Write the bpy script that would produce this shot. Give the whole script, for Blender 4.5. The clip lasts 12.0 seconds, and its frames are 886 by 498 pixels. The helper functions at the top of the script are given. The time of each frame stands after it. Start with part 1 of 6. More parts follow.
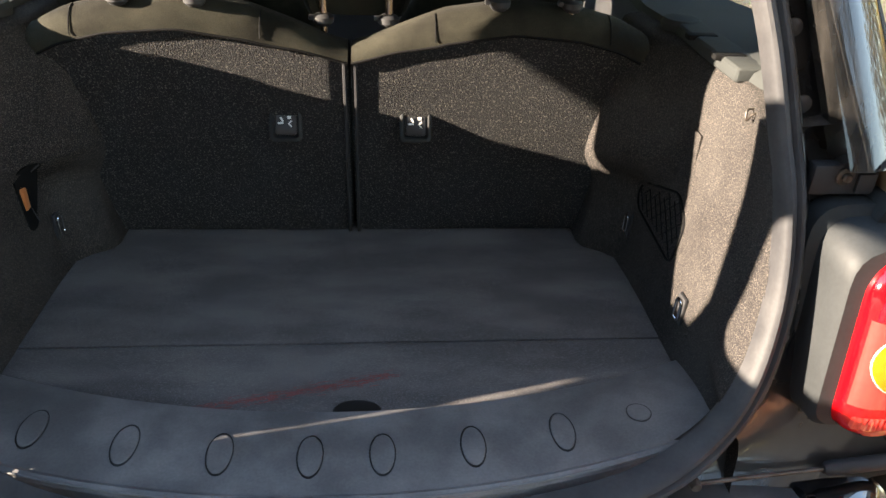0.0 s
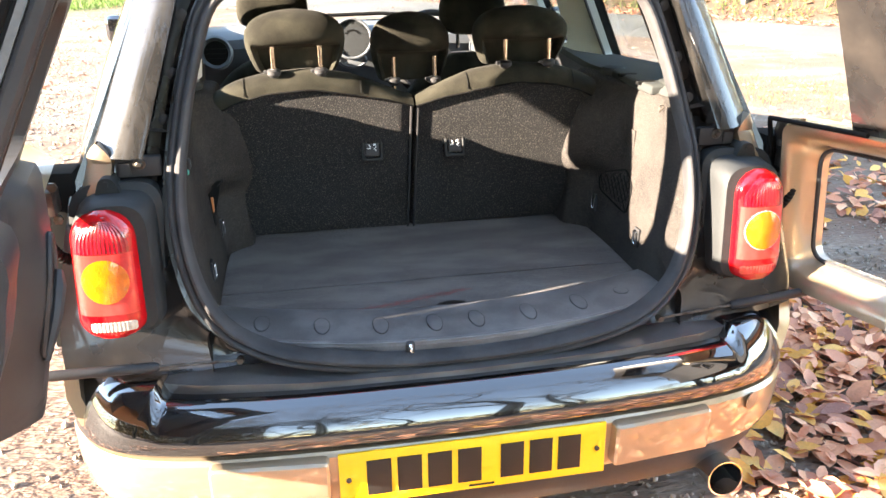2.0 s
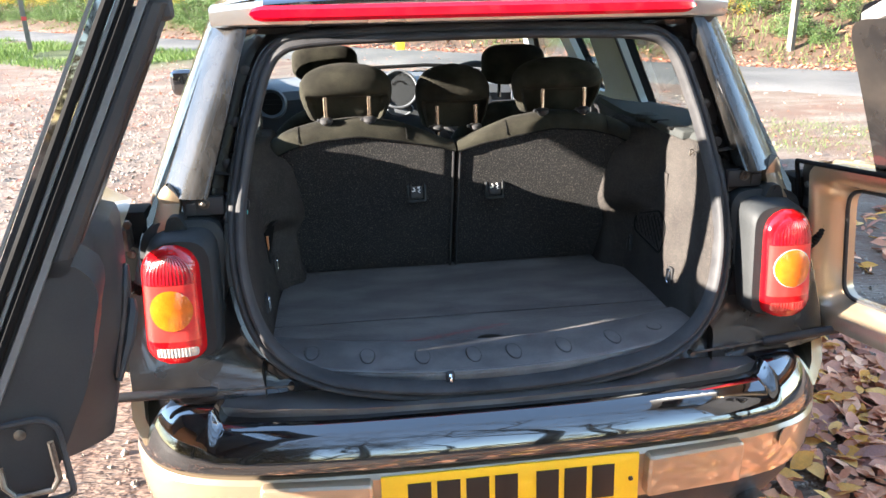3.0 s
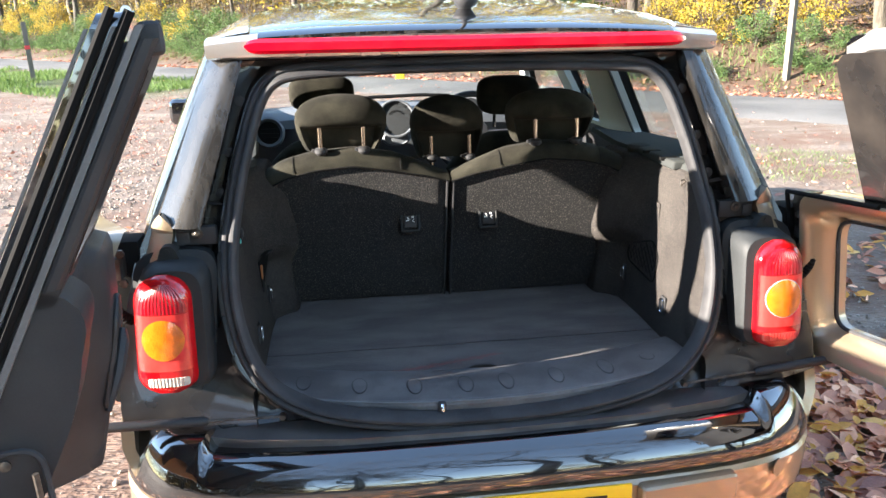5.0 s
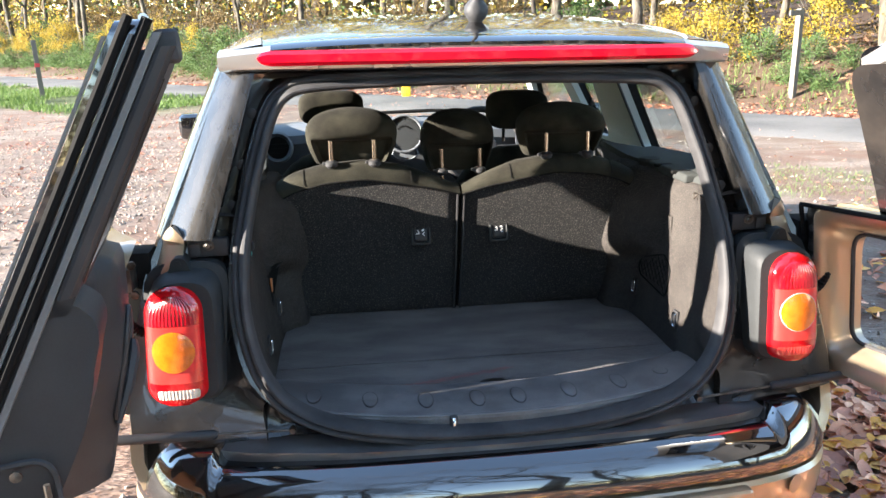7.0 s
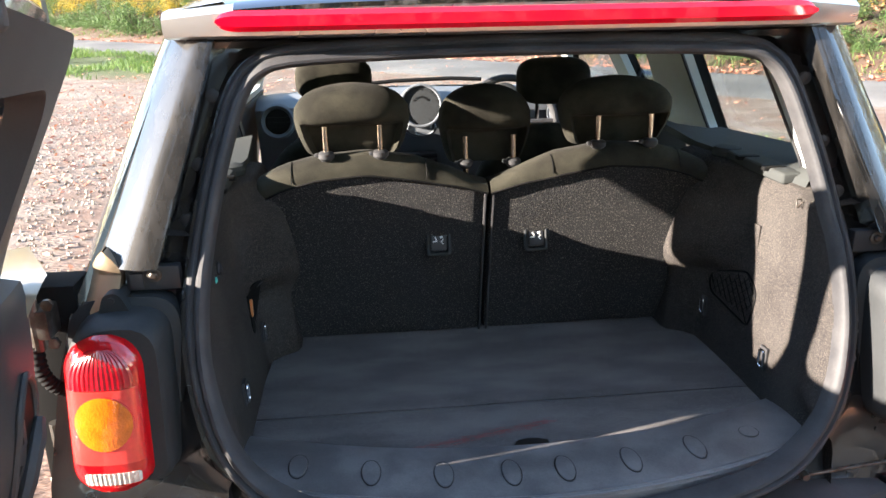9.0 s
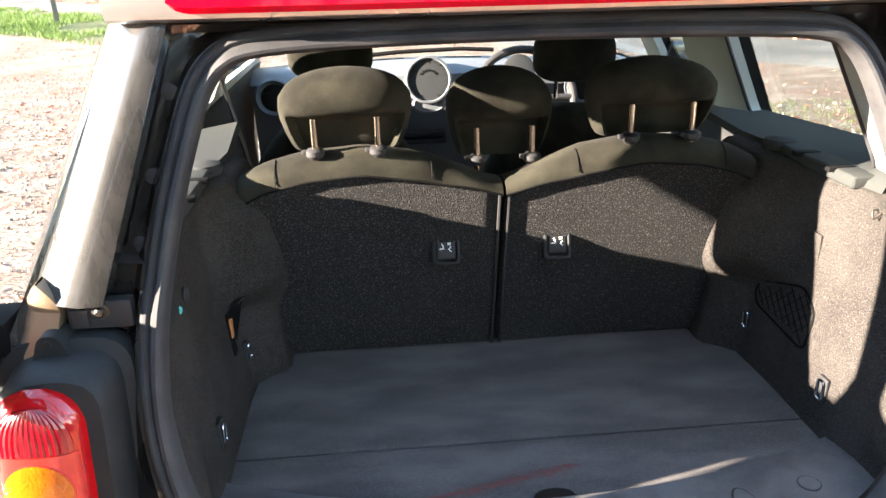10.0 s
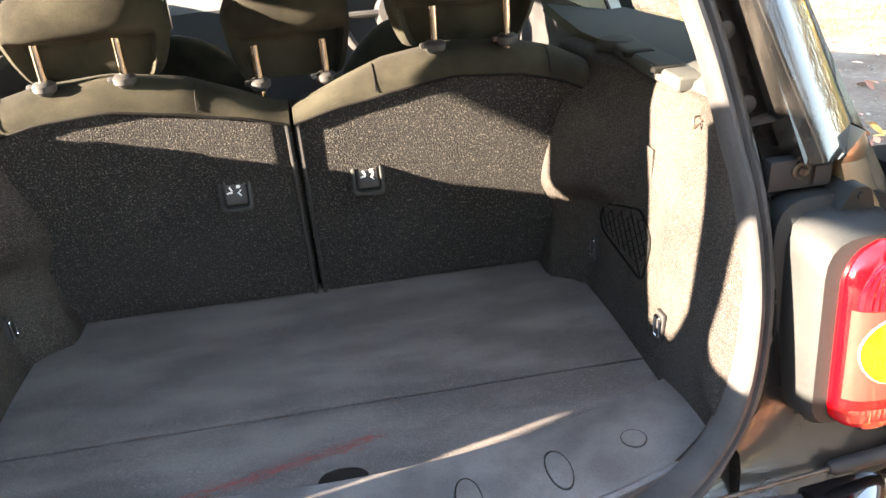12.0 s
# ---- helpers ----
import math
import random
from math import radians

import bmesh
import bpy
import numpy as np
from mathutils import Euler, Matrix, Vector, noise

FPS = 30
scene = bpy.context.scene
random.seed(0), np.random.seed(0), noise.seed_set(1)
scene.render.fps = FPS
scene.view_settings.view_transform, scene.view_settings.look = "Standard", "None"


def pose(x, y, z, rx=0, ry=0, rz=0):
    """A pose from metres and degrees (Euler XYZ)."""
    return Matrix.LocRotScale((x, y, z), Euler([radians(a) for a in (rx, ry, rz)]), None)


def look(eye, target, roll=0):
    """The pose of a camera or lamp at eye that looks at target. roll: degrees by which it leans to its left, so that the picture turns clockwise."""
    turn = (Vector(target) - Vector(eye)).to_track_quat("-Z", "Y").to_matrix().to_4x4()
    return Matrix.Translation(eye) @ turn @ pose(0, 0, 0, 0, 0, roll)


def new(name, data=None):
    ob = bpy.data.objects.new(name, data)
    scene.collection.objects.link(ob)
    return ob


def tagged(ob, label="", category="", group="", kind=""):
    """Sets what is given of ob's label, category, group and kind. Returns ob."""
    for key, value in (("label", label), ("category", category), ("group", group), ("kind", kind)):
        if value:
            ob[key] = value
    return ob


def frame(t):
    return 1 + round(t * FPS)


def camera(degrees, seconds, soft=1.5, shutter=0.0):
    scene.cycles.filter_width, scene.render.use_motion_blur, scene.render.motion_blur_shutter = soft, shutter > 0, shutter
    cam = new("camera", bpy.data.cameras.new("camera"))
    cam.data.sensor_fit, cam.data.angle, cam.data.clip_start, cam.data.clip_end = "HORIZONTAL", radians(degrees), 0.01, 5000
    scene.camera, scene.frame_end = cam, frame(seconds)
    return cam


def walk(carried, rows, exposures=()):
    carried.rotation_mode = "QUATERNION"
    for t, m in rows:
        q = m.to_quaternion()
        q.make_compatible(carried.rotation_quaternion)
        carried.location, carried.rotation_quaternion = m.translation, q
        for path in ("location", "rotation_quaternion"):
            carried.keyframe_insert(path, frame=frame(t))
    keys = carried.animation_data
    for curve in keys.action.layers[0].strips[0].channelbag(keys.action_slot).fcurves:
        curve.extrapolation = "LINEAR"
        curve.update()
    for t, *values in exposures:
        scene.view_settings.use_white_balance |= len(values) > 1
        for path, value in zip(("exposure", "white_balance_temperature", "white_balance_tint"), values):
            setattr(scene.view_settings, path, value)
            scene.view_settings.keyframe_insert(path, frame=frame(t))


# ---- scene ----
cam = camera(60.9, 12.0)
PATH = [
    (0, (0.036, -0.74, 1.304), (0.218, 0.968, 0.279), 2.8),
    (0.5, (-0.037, -0.924, 1.329), (0.115, 0.876, 0.471), 0.8),
    (1, (-0.22, -1.035, 1.3), (0.258, 0.74, 0.51), 1.9),
    (1.5, (-0.276, -1.179, 1.316), (0.259, 0.564, 0.493), 2.1),
    (2, (-0.291, -1.404, 1.342), (0.07, 0.403, 0.566), -0.0),
    (2.5, (-0.302, -1.483, 1.361), (-0.023, 0.371, 0.664), -1.0),
    (2.7, (-0.323, -1.482, 1.379), (-0.03, 0.369, 0.683), -0.0),
    (3, (-0.297, -1.5, 1.355), (-0.045, 0.371, 0.696), -1.0),
    (5, (-0.282, -1.506, 1.362), (-0.025, 0.387, 0.771), -0.9),
    (5.5, (-0.283, -1.503, 1.361), (-0.028, 0.396, 0.788), -0.9),
    (6, (-0.293, -1.503, 1.356), (-0.043, 0.401, 0.797), -0.9),
    (6.5, (-0.295, -1.505, 1.354), (-0.048, 0.402, 0.802), -0.9),
    (7, (-0.295, -1.499, 1.35), (-0.049, 0.409, 0.803), -0.9),
    (7.2, (-0.289, -1.499, 1.349), (-0.047, 0.409, 0.802), -0.9),
    (8.8, (-0.249, -1.222, 1.344), (-0.048, 0.67, 0.726), -0.5),
    (9, (-0.252, -1.091, 1.342), (-0.059, 0.794, 0.701), -1.0),
    (9.5, (-0.257, -0.93, 1.363), (-0.097, 0.941, 0.675), -1.3),
    (10, (-0.224, -0.873, 1.354), (-0.063, 0.982, 0.625), -1.3),
    (10.5, (-0.2, -0.86, 1.342), (-0.035, 0.976, 0.566), -1.5),
    (11, (-0.165, -0.847, 1.332), (0.029, 0.966, 0.511), -1.7),
    (11.5, (-0.062, -0.81, 1.328), (0.16, 0.982, 0.467), -1.7),
    (12, (0.05, -0.719, 1.289), (0.311, 1.04, 0.375), -3.9),
]
walk(cam, [(t, look(eye, target, roll)) for t, eye, target, roll in PATH], [(0, 3.15, 7500, 14), (0.5, 4.3, 7900, 15), (1, 4.32, 7900, 15), (1.5, 4.3, 7700, 15), (2, 3.97, 7500, 15), (2.5, 3.6, 6900, 13), (3, 3.3, 6550, 12), (5, 3.12, 6550, 12), (7, 3.1, 6550, 12), (9, 3.22, 6700, 14), (10, 3.7, 7100, 14), (11, 4.14, 7900, 15), (12, 4.4, 8200, 16)])

# ---- sky and sun ----
SUN = Vector((-1.0, -0.197, 0.28)).normalized()
world = bpy.data.worlds.new("world")
scene.world = world
world.use_nodes = True
wn = world.node_tree
sky = wn.nodes.new("ShaderNodeTexSky")
sky.sky_type, sky.sun_disc, sky.dust_density = "NISHITA", False, 0.0
sky.sun_elevation, sky.sun_rotation = math.asin(SUN.z), math.atan2(SUN.x, SUN.y)
wn.links.new(sky.outputs[0], wn.nodes["Background"].inputs[0])
wn.nodes["Background"].inputs[1].default_value = 0.13
sun = new("sun", bpy.data.lights.new("sun", "SUN"))
sun.data.energy, sun.data.angle, sun.data.color = 5.0, radians(0.55), (1.0, 0.92, 0.81)
sun.matrix_world = look(SUN * 30, (0, 0, 0))


# ---- materials ----
def node_mat(name, color, rough=0.5, metal=0.0, vary=0.25, scale=6.0, grain=120.0, grain_vary=0.15,
             bump=0.0, bump_scale=300.0, coat=0.0, sheen=0.0, rough_vary=0.12, random_vary=0.0,
             translucent=0.0, second=None, emission=0.0, spec=0.5, ior=1.45, per_island=False, bump_dist=1.0, stretch=(1, 1, 1), speck=None, coat_ior=1.65):
    m = bpy.data.materials.new(name)
    m.use_nodes = True
    t = m.node_tree
    b = t.nodes["Principled BSDF"]
    tc = t.nodes.new("ShaderNodeTexCoord")
    mp = t.nodes.new("ShaderNodeMapping")
    mp.inputs["Scale"].default_value = stretch
    t.links.new(tc.outputs["Object"], mp.inputs[0])
    n1, n2 = t.nodes.new("ShaderNodeTexNoise"), t.nodes.new("ShaderNodeTexNoise")
    for n, s, d in ((n1, scale, 5), (n2, grain, 2)):
        n.inputs["Scale"].default_value, n.inputs["Detail"].default_value = s, d
        t.links.new(mp.outputs[0], n.inputs["Vector"])
    base = t.nodes.new("ShaderNodeMix")
    base.data_type = "RGBA"
    base.inputs[6].default_value = (*color, 1)
    base.inputs[7].default_value = (*(second or color), 1)
    ramp = t.nodes.new("ShaderNodeMapRange")
    ramp.inputs[1].default_value, ramp.inputs[2].default_value = 0.4, 0.62
    t.links.new(n1.outputs[0], ramp.inputs[0])
    if per_island:
        gi = t.nodes.new("ShaderNodeNewGeometry")
        t.links.new(gi.outputs["Random Per Island"], base.inputs[0])
    else:
        t.links.new(ramp.outputs[0], base.inputs[0])
    hsv = t.nodes.new("ShaderNodeHueSaturation")
    t.links.new(base.outputs[2], hsv.inputs["Color"])
    # value = 1 + vary*(n1-.5)*2 + grain_vary*(n2-.5)*2 (+ random)
    a1 = t.nodes.new("ShaderNodeMath")
    a1.operation = "MULTIPLY_ADD"
    a1.inputs[1].default_value, a1.inputs[2].default_value = vary * 2, 1 - vary - grain_vary
    t.links.new(n1.outputs[0], a1.inputs[0])
    a2 = t.nodes.new("ShaderNodeMath")
    a2.operation = "MULTIPLY_ADD"
    a2.inputs[1].default_value = grain_vary * 2
    t.links.new(n2.outputs[0], a2.inputs[0])
    t.links.new(a1.outputs[0], a2.inputs[2])
    last = a2
    if random_vary:
        src = t.nodes.new("ShaderNodeNewGeometry").outputs["Random Per Island"] if per_island else t.nodes.new("ShaderNodeObjectInfo").outputs["Random"]
        a3 = t.nodes.new("ShaderNodeMath")
        a3.operation = "MULTIPLY_ADD"
        a3.inputs[1].default_value = random_vary
        t.links.new(src, a3.inputs[0])
        t.links.new(a2.outputs[0], a3.inputs[2])
        last = a3
    t.links.new(last.outputs[0], hsv.inputs["Value"])
    t.links.new(hsv.outputs[0], b.inputs["Base Color"])
    if speck:
        # pale fibre specks, their sun glints put into the colour: (colour, low, high)
        sm, sr = t.nodes.new("ShaderNodeMix"), t.nodes.new("ShaderNodeMapRange")
        sm.data_type = "RGBA"
        sr.inputs[1].default_value, sr.inputs[2].default_value = speck[1], speck[2]
        t.links.new(n2.outputs[0], sr.inputs[0])
        t.links.new(sr.outputs[0], sm.inputs[0])
        t.links.new(hsv.outputs[0], sm.inputs[6])
        sm.inputs[7].default_value = (*speck[0], 1)
        t.links.new(sm.outputs[2], b.inputs["Base Color"])
    r = t.nodes.new("ShaderNodeMath")
    r.operation = "MULTIPLY_ADD"
    r.inputs[1].default_value, r.inputs[2].default_value = rough_vary * 2, rough - rough_vary
    t.links.new(n1.outputs[0], r.inputs[0])
    t.links.new(r.outputs[0], b.inputs["Roughness"])
    b.inputs["Metallic"].default_value = metal
    b.inputs["Coat Weight"].default_value = coat
    b.inputs["Coat Roughness"].default_value = 0.03
    b.inputs["Coat IOR"].default_value = coat_ior
    b.inputs["Sheen Weight"].default_value = sheen
    b.inputs["Specular IOR Level"].default_value = spec
    b.inputs["IOR"].default_value = ior
    if emission:
        b.inputs["Emission Color"].default_value = (*color, 1)
        b.inputs["Emission Strength"].default_value = emission
    if bump:
        n3 = t.nodes.new("ShaderNodeTexNoise")
        n3.inputs["Scale"].default_value, n3.inputs["Detail"].default_value = bump_scale, 3
        t.links.new(mp.outputs[0], n3.inputs["Vector"])
        bp = t.nodes.new("ShaderNodeBump")
        bp.inputs["Strength"].default_value, bp.inputs["Distance"].default_value = bump, bump_dist / bump_scale
        t.links.new(n3.outputs[0], bp.inputs["Height"])
        t.links.new(bp.outputs[0], b.inputs["Normal"])
    if translucent:
        tr, mx = t.nodes.new("ShaderNodeBsdfTranslucent"), t.nodes.new("ShaderNodeMixShader")
        t.links.new(hsv.outputs[0], tr.inputs[0])
        mx.inputs[0].default_value = translucent
        t.links.new(b.outputs[0], mx.inputs[1])
        t.links.new(tr.outputs[0], mx.inputs[2])
        t.links.new(mx.outputs[0], t.nodes["Material Output"].inputs[0])
    return m


GOLD = node_mat("bronze_paint", (0.37, 0.284, 0.19), 0.36, 0.6, 0.08, 3, 1500, 0.2, coat=1.0, rough_vary=0.03)
SILVER = node_mat("pale_bronze_paint", (0.5, 0.475, 0.45), 0.28, 0.7, 0.06, 3, 1500, 0.12, coat=1.0, rough_vary=0.03)
BLACK = node_mat("gloss_black_paint", (0.005, 0.005, 0.006), 0.1, 0, 0.2, 5, 300, 0.1, coat=1.0, coat_ior=2.1, rough_vary=0.04, bump=0.003, bump_scale=40)
FRAMEPAINT = node_mat("door_aperture_paint", (0.012, 0.011, 0.011), 0.28, 0, 0.4, 9, 90, 0.3, coat=0.5, rough_vary=0.1, second=(0.02, 0.017, 0.015))
PILLAR = node_mat("dusty_gloss_pillar", (0.007, 0.0068, 0.0066), 0.5, 0, 0.4, 30, 200, 0.3, coat=1.0, rough_vary=0.08, second=(0.02, 0.0185, 0.017), coat_ior=1.6, spec=0.1, stretch=(1, 1, 0.1), bump=0.008, bump_scale=45)
LEDGE = node_mat("matte_ledge_plastic", (0.042, 0.045, 0.044), 0.85, 0, 0.15, 10, 300, 0.1, bump=0.15, bump_scale=1200, spec=0.1)
PLASTIC = node_mat("black_grained_plastic", (0.026, 0.026, 0.028), 0.55, 0, 0.2, 8, 400, 0.15, bump=0.25, bump_scale=1400, second=(0.034, 0.034, 0.035), spec=0.35)
SHELF = node_mat("dusty_step_plastic", (0.05, 0.05, 0.053), 0.35, 0, 0.3, 10, 300, 0.2, coat=0.6, bump=0.05, bump_scale=900, second=(0.075, 0.073, 0.073))
SILL = node_mat("scuffed_sill_plastic", (0.092, 0.089, 0.090), 0.5, 0, 0.3, 14, 300, 0.25, bump=0.25, bump_scale=1200, second=(0.128, 0.123, 0.122))
GAITER = node_mat("soft_black_rubber", (0.006, 0.006, 0.006), 0.8, 0, 0.2, 12, 200, 0.2, spec=0.12)
EDGEGREY = node_mat("pale_edge_grey", (0.12, 0.12, 0.118), 0.45, 0, 0.3, 14, 200, 0.2)
RUBBER = node_mat("rubber_seal", (0.028, 0.028, 0.030), 0.6, 0, 0.3, 12, 200, 0.2, second=(0.042, 0.041, 0.042), spec=0.3)
CARPET = node_mat("seat_back_carpet", (0.062, 0.061, 0.062), 0.9, 0, 0.3, 7, 380, 0.5, bump=1.0, bump_scale=440, bump_dist=14.0, spec=0.1, speck=((0.26, 0.245, 0.205), 0.56, 0.72))
FLOORCARPET = node_mat("boot_floor_carpet", (0.074, 0.068, 0.068), 0.95, 0, 0.3, 9, 600, 0.4, bump=0.7, bump_scale=700, sheen=0.12, spec=0.12, second=(0.112, 0.103, 0.100), stretch=(0.6, 1.5, 1), speck=((0.18, 0.168, 0.162), 0.58, 0.75))
TRIM = node_mat("felt_side_trim", (0.026, 0.0241, 0.0238), 0.95, 0, 0.25, 8, 700, 0.5, bump=0.9, bump_scale=520, spec=0.06, second=(0.037, 0.0342, 0.0325), speck=((0.135, 0.116, 0.098), 0.52, 0.74))
FABRIC = node_mat("charcoal_seat_fabric", (0.0165, 0.0155, 0.0122), 0.92, 0, 0.25, 12, 800, 0.6, bump=0.7, bump_scale=1000, spec=0.06, sheen=0.02, second=(0.032, 0.0302, 0.0225), rough_vary=0.05)
GREYTRIM = node_mat("grey_pillar_trim", (0.38, 0.40, 0.385), 0.7, 0, 0.1, 6, 300, 0.08, bump=0.15, bump_scale=900)
DASHGREY = node_mat("silver_dash_trim", (0.13, 0.142, 0.155), 0.45, 0.1, 0.08, 6, 300, 0.05)
CHROME = node_mat("chrome", (0.8, 0.8, 0.8), 0.08, 1.0, 0.05, 30, 300, 0.05, rough_vary=0.03)
STEEL = node_mat("oily_hinge_steel", (0.13, 0.122, 0.11), 0.42, 0.7, 0.4, 40, 200, 0.3, second=(0.05, 0.038, 0.03))
BRAKE = node_mat("brake_light_lens", (0.7, 0.003, 0.02), 0.1, 0, 0.15, 40, 150, 0.1, coat=1.0, rough_vary=0.03, translucent=0.25)
RED = node_mat("red_lens", (0.56, 0.004, 0.008), 0.1, 0, 0.15, 40, 150, 0.1, coat=1.0, rough_vary=0.03, translucent=0.3)
RED2 = node_mat("dark_red_reflector", (0.3, 0.002, 0.008), 0.2, 0, 0.5, 60, 500, 0.3, coat=0.8, rough_vary=0.05, bump=0.2, bump_scale=800)
AMBER = node_mat("amber_lens", (0.68, 0.15, 0.008), 0.12, 0, 0.3, 60, 60, 0.15, coat=1.0, rough_vary=0.03, bump=0.25, bump_scale=300, translucent=0.2)
PINK = node_mat("pale_red_lens", (0.8, 0.05, 0.042), 0.1, 0, 0.2, 30, 150, 0.1, coat=1.0, rough_vary=0.03, translucent=0.3)
CLEAR = node_mat("ribbed_clear_lens", (0.5, 0.45, 0.4), 0.15, 0.1, 0.4, 90, 300, 0.2, coat=1.0, rough_vary=0.05, bump=0.6, bump_scale=300)
HOUSING = node_mat("lamp_housing_plastic", (0.02, 0.022, 0.023), 0.6, 0, 0.3, 14, 200, 0.2, spec=0.3)
YELLOW = node_mat("plate_yellow", (0.85, 0.5, 0.01), 0.35, 0, 0.08, 9, 200, 0.05, coat=0.4)
INK = node_mat("plate_black", (0.01, 0.01, 0.01), 0.35, 0, 0.1)
WHITE = node_mat("white_print", (0.6, 0.6, 0.58), 0.6, 0, 0.1)
# chrome with a warm base colour
POST = node_mat("warm_chrome", (0.8, 0.62, 0.46), 0.1, 1.0, 0.05, 30, 300, 0.05, rough_vary=0.03)
DIAL = node_mat("dial_face", (0.038, 0.041, 0.043), 0.4, 0, 0.1)
ASPHALT = node_mat("worn_asphalt", (0.085, 0.083, 0.082), 0.9, 0, 0.35, 0.6, 40, 0.25, bump=0.4, bump_scale=60, second=(0.12, 0.115, 0.108))
TYRE = node_mat("tyre_rubber", (0.02, 0.02, 0.02), 0.8, 0, 0.2, 20, 200, 0.2)
BARK = node_mat("bark", (0.05, 0.04, 0.03), 0.95, 0, 0.4, 6, 40, 0.4, bump=0.8, bump_scale=30, stretch=(1, 1, 0.25), second=(0.11, 0.1, 0.075))
WOOD = node_mat("weathered_post_wood", (0.14, 0.125, 0.1), 0.9, 0, 0.3, 8, 80, 0.3, stretch=(1, 1, 0.1))
REDPAINT = node_mat("faded_red_paint", (0.55, 0.05, 0.05), 0.7)
STAIN = node_mat("red_chalky_mark", (0.16, 0.04, 0.038), 0.95, 0, 0.4, 20, 400, 0.6, sheen=0.2)
TEAL = node_mat("teal_plastic", (0.06, 0.42, 0.38), 0.4)
YELLOWPAINT = node_mat("yellow_sign_paint", (0.75, 0.55, 0.02), 0.6)
ORANGEBITS = node_mat("orange_plastic", (0.5, 0.18, 0.06), 0.4)
LEAF_G = node_mat("green_leaves", (0.03, 0.07, 0.018), 0.6, 0, 0.3, 0.5, 20, 0.2, translucent=0.35, per_island=True, second=(0.085, 0.13, 0.035), random_vary=0.4)
LEAF_Y = node_mat("autumn_leaves", (0.11, 0.095, 0.016), 0.6, 0, 0.3, 0.5, 20, 0.2, translucent=0.4, per_island=True, second=(0.42, 0.29, 0.03), random_vary=0.4)
LEAF_B = node_mat("bronze_leaves", (0.05, 0.045, 0.02), 0.6, 0, 0.3, 0.5, 20, 0.2, translucent=0.4, per_island=True, second=(0.16, 0.10, 0.035), random_vary=0.4)
LITTER = node_mat("fallen_beech_leaves", (0.5, 0.19, 0.1), 0.5, 0, 0.15, 20, 120, 0.25, translucent=0.15, per_island=True, second=(0.62, 0.36, 0.22), random_vary=0.7, bump=0.4, bump_scale=200)
LITTER2 = node_mat("dark_fallen_leaves", (0.26, 0.1, 0.07), 0.45, 0, 0.15, 20, 120, 0.25, translucent=0.1, per_island=True, second=(0.5, 0.21, 0.12), random_vary=0.4, bump=0.4, bump_scale=200)
LITTER3 = node_mat("yellow_fallen_leaves", (0.62, 0.27, 0.03), 0.5, 0, 0.15, 20, 120, 0.25, translucent=0.2, per_island=True, second=(0.7, 0.42, 0.14), random_vary=0.3, bump=0.4, bump_scale=200)
# bank leaves darkened in colour to stand in for the trees' shade
BANKLITTER = node_mat("shade_dark_leaf_litter", (0.1, 0.05, 0.03), 0.7, 0, 0.2, 10, 60, 0.2, per_island=True, second=(0.24, 0.13, 0.07), random_vary=0.4)
GRASS = node_mat("grass_blades", (0.05, 0.10, 0.022), 0.7, 0, 0.3, 1.0, 20, 0.2, translucent=0.3, per_island=True, second=(0.11, 0.165, 0.038), random_vary=0.3)
PEBBLE = node_mat("gravel_stones", (0.22, 0.185, 0.155), 0.95, 0, 0.2, 10, 100, 0.2, per_island=True, second=(0.31, 0.265, 0.22), random_vary=0.3)


def pane_mat(name, tint):
    """Thin clear pane: light goes straight through, and it mirrors at a slant."""
    m = bpy.data.materials.new(name)
    m.use_nodes = True
    t = m.node_tree
    t.nodes.clear()
    out, mix = t.nodes.new("ShaderNodeOutputMaterial"), t.nodes.new("ShaderNodeMixShader")
    clear, gloss, fres = t.nodes.new("ShaderNodeBsdfTransparent"), t.nodes.new("ShaderNodeBsdfGlossy"), t.nodes.new("ShaderNodeLayerWeight")
    clear.inputs["Color"].default_value = (*tint, 1)
    gloss.inputs["Roughness"].default_value = 0.0
    power, scale = t.nodes.new("ShaderNodeMath"), t.nodes.new("ShaderNodeMath")
    power.operation, scale.operation = "POWER", "MULTIPLY_ADD"
    fres.inputs["Blend"].default_value = 0.5
    power.inputs[1].default_value, scale.inputs[1].default_value, scale.inputs[2].default_value = 5.0, 0.96, 0.04
    t.links.new(fres.outputs["Facing"], power.inputs[0])
    t.links.new(power.outputs[0], scale.inputs[0])
    t.links.new(scale.outputs[0], mix.inputs[0])
    t.links.new(clear.outputs[0], mix.inputs[1])
    t.links.new(gloss.outputs[0], mix.inputs[2])
    t.links.new(mix.outputs[0], out.inputs[0])
    return m


GLASS = pane_mat("window_glass", (0.97, 0.985, 0.98))
SIDEGLASS = pane_mat("tinted_side_glass", (0.9, 0.93, 0.92))


